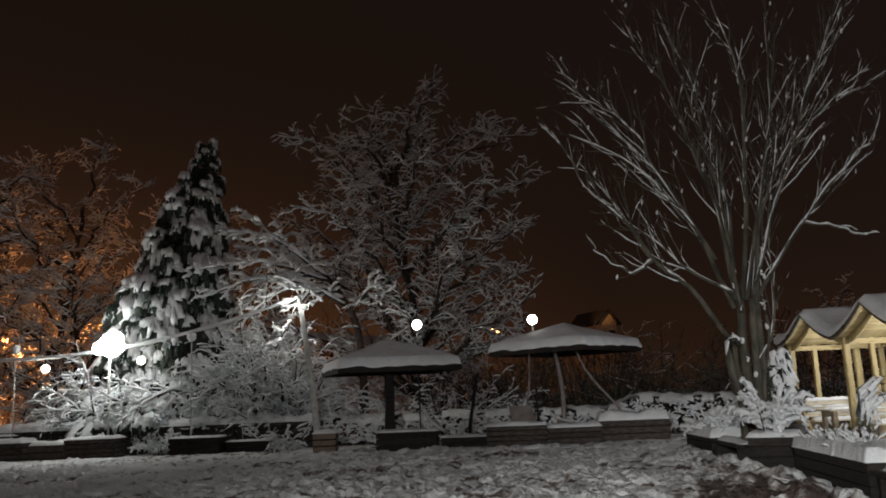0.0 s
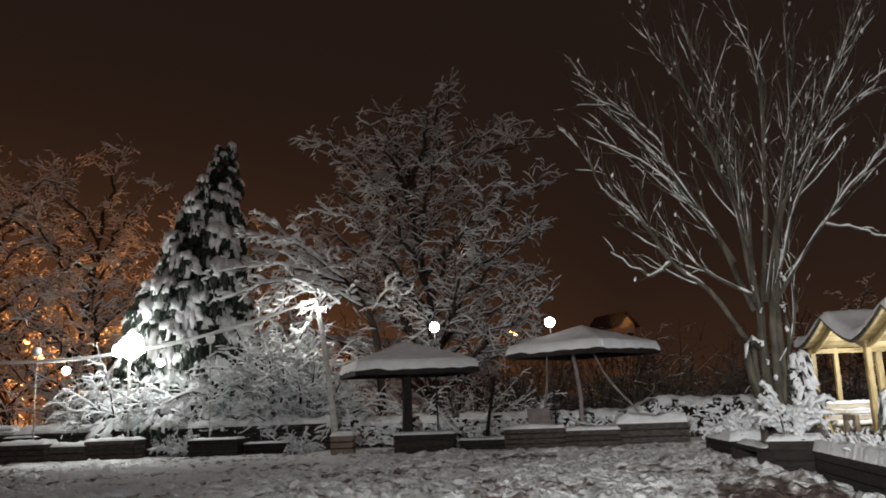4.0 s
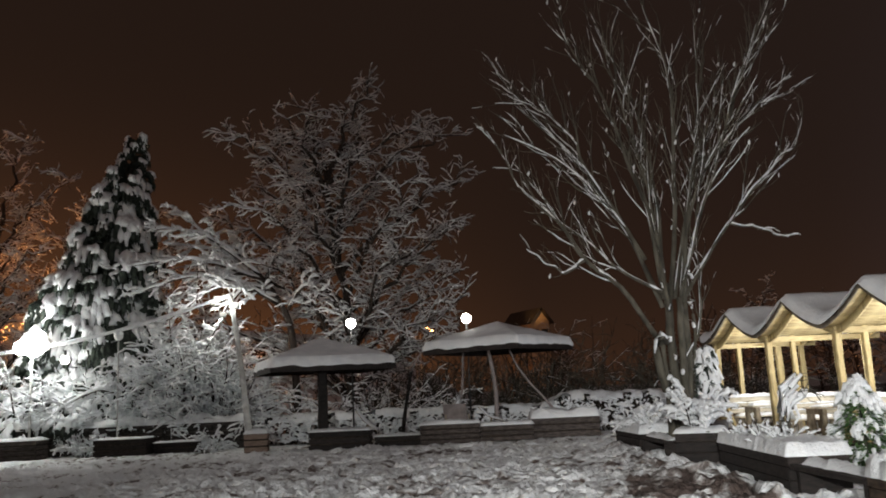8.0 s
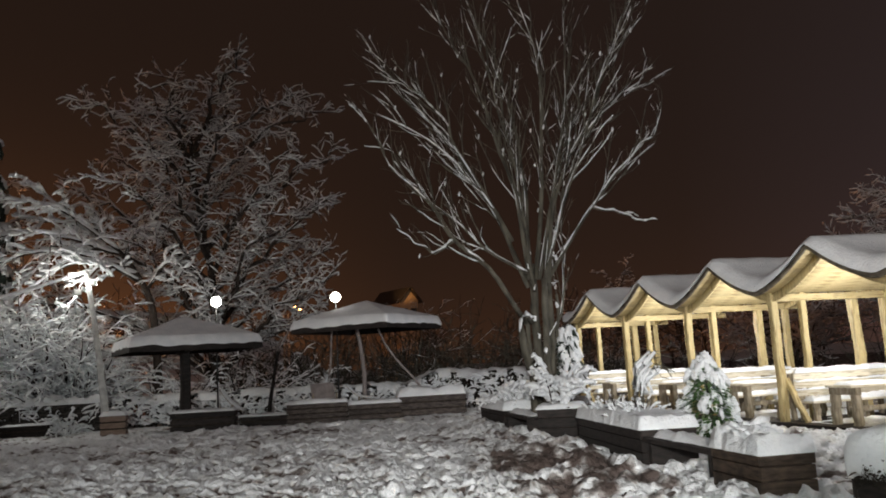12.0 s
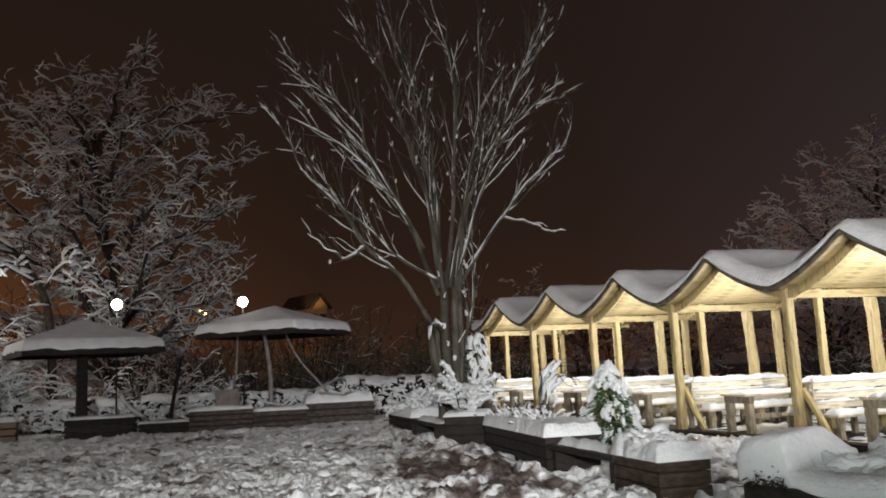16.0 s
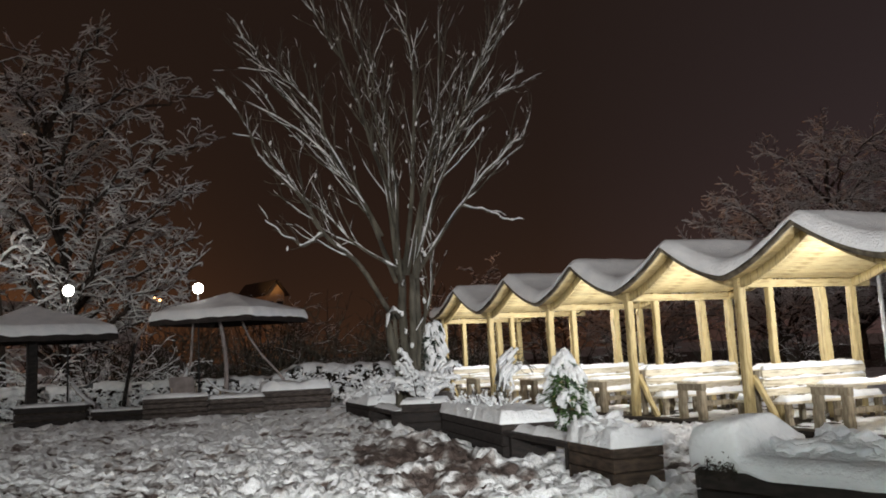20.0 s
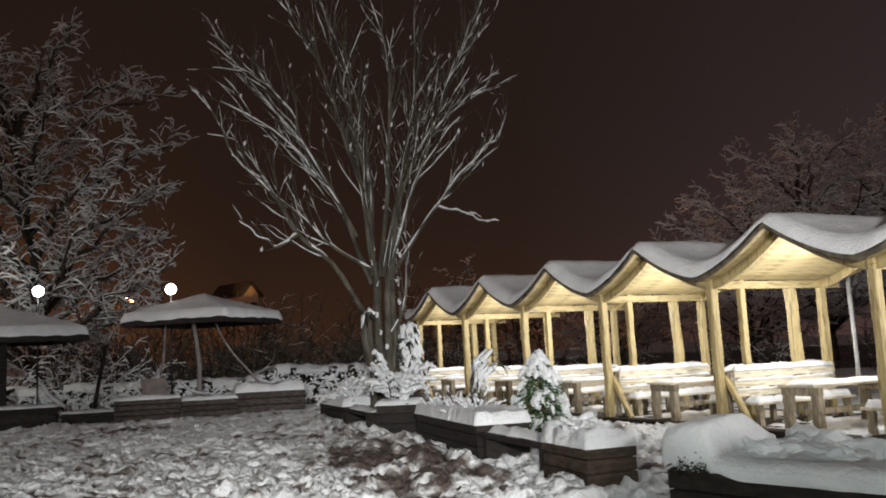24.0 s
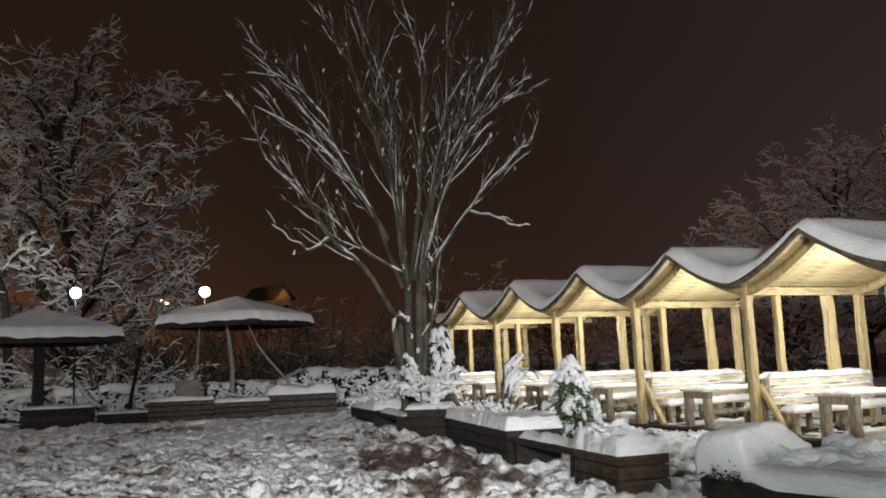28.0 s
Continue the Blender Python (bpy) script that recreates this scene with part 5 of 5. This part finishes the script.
def thicket():
    """A dark tangle of bare brush on the bank behind the hedge."""
    rnd = random.Random(31)
    twigs = []
    for q in range(900):
        x = rnd.uniform(-5, 34)
        if x > 14 and rnd.random() < 0.7:
            continue
        y = rnd.uniform(37.5, 43) if x < 14 else rnd.uniform(38, 46) - (x - 14) * 0.5
        h = rnd.uniform(2.2, 4.8) * (1.0 if x < 14 else 0.62)
        l = curve_to(rnd, (x, y, -1.3), (rnd.gauss(0, 0.3), rnd.gauss(0, 0.3), 1), h + 0.9, 0.035, 0.012, 6, 0, 0.14, 0.06)
        twigs.append(l)
        for k in range(6):
            p = Vector(l[0][rnd.randint(2, 6)])
            twigs.append(curve_to(rnd, p, (rnd.gauss(0, 1), rnd.gauss(0, 1), 0.8), rnd.uniform(0.5, 1.4), 0.02, 0.012, 3, 0, 0.25))
    tagged(link("thicket", mesh_from("thicket", *tubes(twigs, 3), BARK)), "dark tangle of bare brush on the bank", "brushwood", kind="stuff")
    dust = snow_lines(twigs, rnd, 0.008, 0.4, 0.8, 0.02, 0.35)
    tagged(link("thicket_snow", mesh_from("thicket_snow", *tubes(dust, 3), SNOW)), "thin snow on the bare brush", "brushwood", kind="stuff")


thicket()


# ---- clipped hedge under snow ----
def build_hedge():
    rnd = random.Random(6)
    t = thing("hedge", pose(0, 0, 0), "low dark hedge under a lumpy blanket of snow", "hedge")
    verts, faces = [], []

    def top(x):
        return 0.98 + 0.14 * wob(x, 0, 2, 0.5) + (0.32 if x > 2.6 else 0.0) * min(1, (x - 2.6))
    for q in range(10000):
        x = rnd.uniform(-8.3, 8.2)
        y = 32.4 + rnd.uniform(0, 1.2)
        z = rnd.uniform(0.0, top(x))
        if y > 32.9 and z < top(x) - 0.2:
            continue
        c = Vector((x, y, z))
        a = Vector((rnd.gauss(0, 1), rnd.gauss(0, 1), rnd.gauss(0, 1))).normalized() * rnd.uniform(0.04, 0.09)
        b = a.cross(Vector((rnd.gauss(0, 1), rnd.gauss(0, 1), rnd.gauss(0, 1)))).normalized() * rnd.uniform(0.03, 0.06)
        o = len(verts)
        verts += [tuple(c - a), tuple(c + b), tuple(c + a), tuple(c - b)]
        faces.append((o, o + 1, o + 2, o + 3))
    link("leaves", mesh_from("leaves", verts, faces, HEDGE_LEAF, False), t)
    stems = []
    for q in range(260):
        x, y = rnd.uniform(-8.2, 8.1), rnd.uniform(32.45, 33.4)
        stems.append(curve_to(rnd, (x, y, -0.05), (rnd.gauss(0, 0.3), rnd.gauss(0, 0.3), 1), 1.05, 0.018, 0.008, 5, 0, 0.15))
    tube_part("stem_work", stems, BARK_DARK, t, sides=4)
    # snow: a broken blanket above and clots on the face
    xs = span(-8.4, 8.3, 210)
    v, f = [], []
    n = 9
    for x in xs:
        for k in range(n + 1):
            g = k / n
            y = 32.25 + 1.45 * g + 0.1 * wob(x, g, 4, 2.0)
            e = math.sqrt(max(0, 1 - abs(2 * g - 1) ** 3))
            v.append((x, y, top(x) - 0.16 + 0.26 * e * (1 + 0.5 * wob(x, y, 6, 1.3)) + 0.10 * wob(x, y, 9, 3.6)))
    for i in range(len(xs) - 1):
        for k in range(n):
            if k == 0 and wob(xs[i], 0, 31, 2.2) > 0.15:
                continue
            f.append((i * (n + 1) + k, (i + 1) * (n + 1) + k, (i + 1) * (n + 1) + k + 1, i * (n + 1) + k + 1))
    link("snow_blanket", mesh_from("snow_blanket", v, f, SNOW), t, "lumpy snow along the hedge top")
    clots = []
    for q in range(1500):
        x = rnd.uniform(-8.2, 8.2)
        z = rnd.uniform(0.1, top(x) - 0.05)
        p = Vector((x, 32.34 + rnd.uniform(-0.14, 0.1), z))
        d = Vector((rnd.gauss(0, 1), rnd.gauss(0, 0.4), rnd.gauss(0, 0.4))).normalized() * rnd.uniform(0.06, 0.17)
        r = rnd.uniform(0.02, 0.06)
        clots.append(([p - d, p, p + d - Vector((0, 0, 0.05))], [r * 0.4, r, r * 0.5]))
    tube_part("face_snow", clots, SNOW, t, sides=6, lump=0.35)


build_hedge()


# ---- plants in the planters ----
def leafy_bush(place, h, w, seed):
    rnd = random.Random(seed)
    t = thing("evergreen_bush", pose(*place), "small conical evergreen with green leaves under fresh snow", "bush")
    tube_part("stem", [([(0, 0, -0.1), (0.02, 0, h * 0.5), (0, 0, h * 0.95)], [0.04, 0.03, 0.01])], BARK, t)
    lv, lf, snow = [], [], []
    for q in range(3400):
        f = rnd.random() ** 1.15
        z = h * f
        rad = w / 2 * math.sin(math.pi * (0.22 + 0.78 * f)) ** 0.75 * (1.02 - 0.25 * f)
        a = rnd.uniform(0, 2 * math.pi)
        rad *= 1 + 0.28 * wob(math.cos(a) * 1.5, math.sin(a) * 1.5, z * 2.5 + 4, 1.0)
        r = rad * math.sqrt(rnd.uniform(0.35, 1.08))
        c = Vector((math.cos(a) * r, math.sin(a) * r, z))
        out = Vector((math.cos(a), math.sin(a), rnd.uniform(-0.6, 0.3))).normalized()
        s = out.cross(Vector((0, 0, 1))).normalized() * rnd.uniform(0.02, 0.04)
        l = out * rnd.uniform(0.04, 0.09)
        o = len(lv)
        lv += [tuple(c - l * 0.6), tuple(c + s), tuple(c + l), tuple(c - s)]
        lf.append((o, o + 1, o + 2, o + 3))
        clump = wob(c.x * 4, c.y * 4, c.z * 4 + 7, 1.0)
        if rnd.random() < 0.10 + 0.22 * f and r > rad * 0.62 and clump > 0.24 - 0.55 * f:
            d = out * rnd.uniform(0.04, 0.09)
            k = rnd.uniform(0.03, 0.068)
            snow.append(([c - d * 0.6 + Vector((0, 0, 0.03)), c + Vector((0, 0, 0.035)), c + d - Vector((0, 0, 0.03))], [k * 0.6, k, k * 0.45]))
    link("leaves", mesh_from("leaves", lv, lf, LEAF, False), t, "green leaves")
    tagged(tube_part("snow", snow, SNOW, t, "clots of fresh snow", sides=7, lump=0.3), kind="stuff")


leafy_bush((6.15, 14.0, 0.02), 1.5, 1.05, 4)
def bowed_plant(place):
    rnd = random.Random(12)
    t = thing("bowed_plant", pose(*place), "tall withered plant bowed over by clinging snow", "plant")
    stems, snow = [], []
    for k in range(16):
        h, a = rnd.uniform(0.75, 1.12), rnd.uniform(0, 6.28)
        b = (0.1 * math.cos(a), 0.1 * math.sin(a))
        tip = rnd.uniform(0.1, 0.5)
        pts = [(b[0] * 1.2, b[1] * 1.2, -0.06), (b[0] * 0.7, b[1] * 0.7, h * 0.5), (0.08 + b[0], b[1], h * 0.82), (0.14 + tip * 0.4 + b[0] * 0.8, b[1], h), (0.16 + tip * 0.8, b[1] * 1.6, h + rnd.uniform(-0.1, 0.12)),
               (0.18 + tip * 1.05, b[1] * 2, h + rnd.uniform(-0.2, 0.2))]
        stems.append((pts, [0.014, 0.012, 0.01, 0.008, 0.007, 0.005]))
        s = rnd.choice((1, 1, 2))
        snow.append(([(x, y, z + 0.015) for x, y, z in pts[s:4]], [rnd.uniform(0.02, 0.05) for _ in pts[s:4]]))
        if rnd.random() < 0.6:
            d = (pts[2][0] + rnd.uniform(-0.12, 0.12), pts[2][1] + rnd.uniform(-0.12, 0.12), pts[2][2] - rnd.uniform(0.15, 0.4))
            snow.append(([pts[2], d], [0.028, 0.014]))
    tagged(tube_part("stem_work", stems, BARK, t, sides=5), kind="stuff")
    tagged(tube_part("snow", snow, SNOW, t, "snow clinging to the stems", sides=6, lump=0.35), kind="stuff")


bowed_plant((5.1, 14.4, 0.52))
for q, (x, y, h) in enumerate(((4.75, 15.3, 0.5), (4.9, 14.7, 0.55), (4.95, 14.0, 0.5), (4.75, 14.2, 0.42), (4.8, 15.0, 0.45))):
    shrub("frosted_grass", (x, y, 0.52), h, 0.5, 130 + q, "clump of stiff grasses caked with snow", 16, 0.12, 0.018, "planter plants", 0.6, side=0.6)
for q, (x, y, h) in enumerate(((4.68, 18.15, 1.15), (4.4, 21.7, 0.75), (4.5, 22.6, 0.8), (4.3, 23.2, 0.6))):
    shrub("planter_shrub", (x, y, 0.6 if h > 1 else 0.44), h, 0.85, 140 + q, "small shrub smothered in fresh snow in a planter", 22, 0.34, 0.042, "planter plants", 1.2, side=0.6)


def potted_column():
    t = thing("potted_conifer", pose(5.35, 19.6, 0), "narrow snow-covered conifer in a dark clay pot", "potted plant")
    bm = bmesh.new()
    bmesh.ops.create_cone(bm, segments=20, radius1=0.27, radius2=0.36, depth=0.75, cap_ends=True)
    bmesh.ops.translate(bm, vec=(0, 0, 0.355), verts=bm.verts)
    part("pot", bm, CLAY, t, "dark clay pot", smooth=True)
    rnd = random.Random(9)
    g, s = [], []
    for q in range(170):
        z = rnd.uniform(1.0, 2.3)
        a = rnd.uniform(0, 6.28)
        r = 0.27 * (1 - (z - 0.9) / 2.3) * rnd.uniform(0.5, 1.2) + 0.05
        p0 = (0, 0, z)
        p1 = (math.cos(a) * r * 0.7, math.sin(a) * r * 0.7, z + 0.05)
        p2 = (math.cos(a) * r * 1.25, math.sin(a) * r * 1.25, z - 0.16)
        g.append(([p0, p1, p2], [0.03, 0.07, 0.03]))
        if rnd.random() < 0.85:
            s.append(([(p1[0] * 0.8, p1[1] * 0.8, p1[2] + 0.05), (p1[0] * 1.25, p1[1] * 1.25, p1[2]), p2], [0.035, 0.07, 0.04]))
    g.append(([(0, 0, 0.6), (0.02, 0, 1.2), (0, 0, 2.2)], [0.06, 0.05, 0.02]))
    tube_part("foliage", g, NEEDLE, t)
    tube_part("snow", s, SNOW, t, "clinging clots of snow", sides=7, lump=0.35)


potted_column()

# ---- lamps of the garden ----


def globe_lamp(place, lit, label, height=4.25, r=0.2, watts=8, cap=False):
    t = thing("globe_lamp", pose(place[0], place[1], 0), label, "lamp", "globe lamps on poles")
    tube_part("pole", [([(0, 0, -0.1), (0, 0, height - r)], [0.032, 0.026])], CABLE if lit else POLE, t, "slim dark pole" if lit else "slim pale pole", sides=8)
    part("globe", ball(r, (0, 0, height)), GLOBE if lit else OPAL, t, "glowing round globe" if lit else "dark opal globe", smooth=True)
    if cap:
        part("snow_cap", ball(r * 1.02, (0, 0, height + r * 0.45), 16, 0.75), SNOW, t, smooth=True)
    if lit:
        lamp("globe_light", "POINT", (place[0], place[1], height - r - 0.12), watts, (1.0, 0.95, 0.86), 0.1)


globe_lamp((-4.17, 31.5), True, "lit white globe lamp on a slim pole", 4.28, 0.18)
globe_lamp((0.06, 31.5), True, "lit white globe lamp on a pole behind the shelter", 4.26, 0.18)
globe_lamp((-19.6, 31.2), False, "unlit globe lamp with a snow cap on a thin pole", 4.05, 0.17, cap=True)
globe_lamp((-12.56, 31.0), False, "unlit globe lamp capped with snow on a thin pole", 4.2, 0.17, cap=True)


def light_mast():
    t = thing("light_mast", pose(-7.75, 30.9, 0), "pale leaning light mast with floodlights at its head", "light mast")
    tube_part("mast", [(bent((0, 0, -0.1), (-0.72, 0.1, 5.5), (0.05, 0, 0), 8), [0.13, 0.125, 0.12, 0.11, 0.1, 0.1, 0.095, 0.09, 0.09])], POLE, t, sides=10)
    for x, z, a in ((-1.15, 5.35, 20), (-0.45, 5.05, -15), (-0.95, 4.75, 10)):
        f = part("floodlight", box(-0.13, 0.13, -0.07, 0.07, -0.1, 0.1, 0.03), POLE, t, "small floodlight head", m=pose(x, -0.12, z, 0, 0, a))
        part("lens", box(-0.11, 0.11, 0.072, 0.08, -0.08, 0.08, 0), FLOOD, f, "glaring white lens")
    part("crossbar", box(-1.35, -0.3, -0.03, 0.03, 5.12, 5.2), POLE, t)


light_mast()
lamp("mast_light", "POINT", (-9.4, 32.0, 5.0), 85, (1.0, 0.97, 0.90), 0.15)
lamp("mast_light", "POINT", (-8.6, 30.6, 5.25), 36, (1.0, 0.97, 0.90), 0.12)


def big_flood():
    t = thing("floodlight", pose(-15.75, 30.9, 0), "glaring white floodlight on a short post before the spruce", "floodlight")
    tube_part("post", [([(0, 0.15, -0.1), (0, 0.15, 4.1)], [0.05, 0.045])], POLE, t, sides=8)
    # glowing balls, larger than real lenses, model the glare around the floodlight
    for x, z, r in ((-0.34, 3.94, 0.27), (0.24, 4.24, 0.33), (0.12, 3.9, 0.34), (-0.08, 4.1, 0.3), (0.38, 3.98, 0.24)):
        h = part("head", box(x - r * 0.7, x + r * 0.7, 0.2, 0.42, z - r * 0.7, z + r * 0.7, 0.05), POLE, t)
        part("lens", ball(r * 0.95, (x, 0.02, z), 20), FLOOD, h, "glowing white ball shaped as the floodlight's glare", smooth=True)


big_flood()
lamp("floodlight_glow", "POINT", (-17.3, 31.9, 5.0), 190, (1.0, 0.98, 0.92), 0.2)
lamp("floodlight_glow", "POINT", (-15.6, 29.8, 5.0), 60, (1.0, 0.98, 0.92), 0.2)


def string_lights():
    t = thing("string_lights", pose(0, 0, 0), "sagging cable with round bulbs, snow lying on the cable", "string lights")
    pts = []
    for k in range(41):
        f = k / 40
        pts.append((-22.5 + 14.2 * f, 31.0, 3.75 + 1.75 * f ** 1.9 - 0.35 * math.sin(math.pi * f)))
    tube_part("cable", [(pts, [0.022] * 41)], CABLE, t, "black cable", sides=6)
    tube_part("cable_snow", [([(x, y, z + 0.045) for x, y, z in pts], [0.075 + 0.035 * wob(x, 0, 0, 1.3) for x, _, _ in pts])], SNOW, t, sides=6)
    for x, z in ((-18.25, 3.28), (-14.5, 3.42)):
        part("bulb", ball(0.15, (x, 31.0, z), 16), BULB, t, "lit round bulb", smooth=True)
        part("socket", box(x - 0.035, x + 0.035, 30.965, 31.035, z + 0.14, z + 0.36), CABLE, t)


string_lights()
lamp("bulb_light", "POINT", (-18.25, 30.8, 3.0), 22, (1.0, 0.95, 0.85), 0.12)
lamp("bulb_light", "POINT", (-14.5, 30.8, 3.1), 22, (1.0, 0.95, 0.85), 0.12)

# ---- the town beyond ----


def street_lamp(x, y, h, watts, label):
    t = thing("street_lamp", pose(x, y, -1.2), label, "street lamp", "street lamps")
    tube_part("post", [([(0, 0, 0), (0, 0, h), (0.3, 0, h + 0.35), (1.0, 0, h + 0.45)], [0.09, 0.06, 0.05, 0.04])], POLE, t, sides=8)
    d = part("head", box(0.8, 1.5, -0.14, 0.14, h + 0.4, h + 0.52, 0.03), POLE, t)
    part("lens", ball(0.24, (1.15, 0, h + 0.37), 12, 0.6), AMBER, d, "glowing amber lens", smooth=True)
    lamp("street_light", "POINT", (x + 1.15, y, h - 1.3 + 0.2), watts, SODIUM, 0.2)


street_lamp(-36.5, 55.0, 7.5, 9000, "amber street lamp glowing through snowy trees")
street_lamp(-27.5, 54.0, 6.8, 8500, "low amber street lamp behind bare trees")
street_lamp(19.4, 63.5, 7.2, 150, "hidden amber street lamp behind a slim tree")
street_lamp(-4.6, 80.0, 8.4, 60, "distant amber street lamp beyond the garden")
street_lamp(-4.5, 86.0, 8.6, 45, "far amber street lamp beyond the garden")


def house(x, y, w, h, roof, label, turn=0):
    t = thing("house", pose(x, y, 0, 0, 0, turn), label, "house")
    bm = bmesh.new()
    a = [bm.verts.new(p) for p in ((-w / 2, 0, -2), (w / 2, 0, -2), (w / 2, 0, h), (0, 0, h + roof), (-w / 2, 0, h))]
    b = [bm.verts.new((v.co.x, 7, v.co.z)) for v in a]
    bm.faces.new(a)
    bm.faces.new(b[::-1])
    for k in range(5):
        bm.faces.new((a[k], b[k], b[(k + 1) % 5], a[(k + 1) % 5]))
    part("wall", bm, PLASTER, t)
    slope = math.degrees(math.atan2(roof, w / 2))
    run = math.hypot(roof, w / 2) + 0.5
    for s in (-1, 1):
        part("roof_slope", box(0, run, -0.6, 7.6, 0.02, 0.2), FELT, t, "dark overhanging roof slope", m=pose(0, 0, h + roof + 0.02) @ pose(0, 0, 0, 0, 0, 0 if s > 0 else 180) @ pose(0, 0 if s > 0 else -7, 0, 0, slope))
    for k in (-1, 1):
        wd = part("window", box(k * w / 4 - 0.45, k * w / 4 + 0.45, -0.04, 0.02, h - 2.2, h - 1.0), DARKWOOD, t)
        part("pane", box(k * w / 4 - 0.38, k * w / 4 + 0.38, -0.05, -0.042, h - 2.12, h - 1.08, 0), CABLE, wd)


house(9.7, 112.0, 2.7, 10.2, 1.6, "distant house with a gable lit amber by a street lamp", 25)
lamp("street_light", "SPOT", (5.5, 104.5, 10.4), 1900, (1.0, 0.52, 0.18), 0.2, (9.0, 112.0, 11.6), 28, 0.8)


def far_woods():
    """Dark leafless woods on the rising ground all round."""
    rnd = random.Random(77)
    trunks, twigs = [], []
    for q in range(72):
        a = radians(rnd.uniform(-62, 50))
        r = rnd.uniform(62, 150)
        x, y = math.sin(a) * r, math.cos(a) * r
        if abs(x / y - 0.085) < 0.05 and r < 118:
            continue
        z = ground_height(x, y) - 0.5
        h = rnd.uniform(4.5, 8.0)
        tr = curve_to(rnd, (x, y, z), (0, 0, 1), h, 0.16, 0.05, 5, 0, 0.06)
        trunks.append(tr)
        for k in range(12):
            p = Vector(tr[0][1]).lerp(Vector(tr[0][5]), rnd.random())
            l = curve_to(rnd, p, (rnd.gauss(0, 1), rnd.gauss(0, 1), 0.9), h * 0.4, 0.07, 0.03, 4, 0.03, 0.15)
            twigs.append(l)
            for s in range(4):
                p2 = Vector(l[0][rnd.randint(1, 4)])
                twigs.append(curve_to(rnd, p2, (rnd.gauss(0, 1), rnd.gauss(0, 1), 0.6), h * 0.18, 0.045, 0.03, 3, 0, 0.2))
    t = tagged(link("far_woods", mesh_from("far_woods", *tubes(trunks + twigs, 3), BARK_DARK)), "dark leafless woods on the far slope at night", "woods", kind="stuff")
    sn = snow_lines(twigs, rnd, 0.03, 0.5, 0.9, 0.1, 0.8)
    tagged(link("far_woods_snow", mesh_from("far_woods_snow", *tubes(sn, 3), SNOW)), "thin snow on the far leafless woods", "woods", kind="stuff")


far_woods()
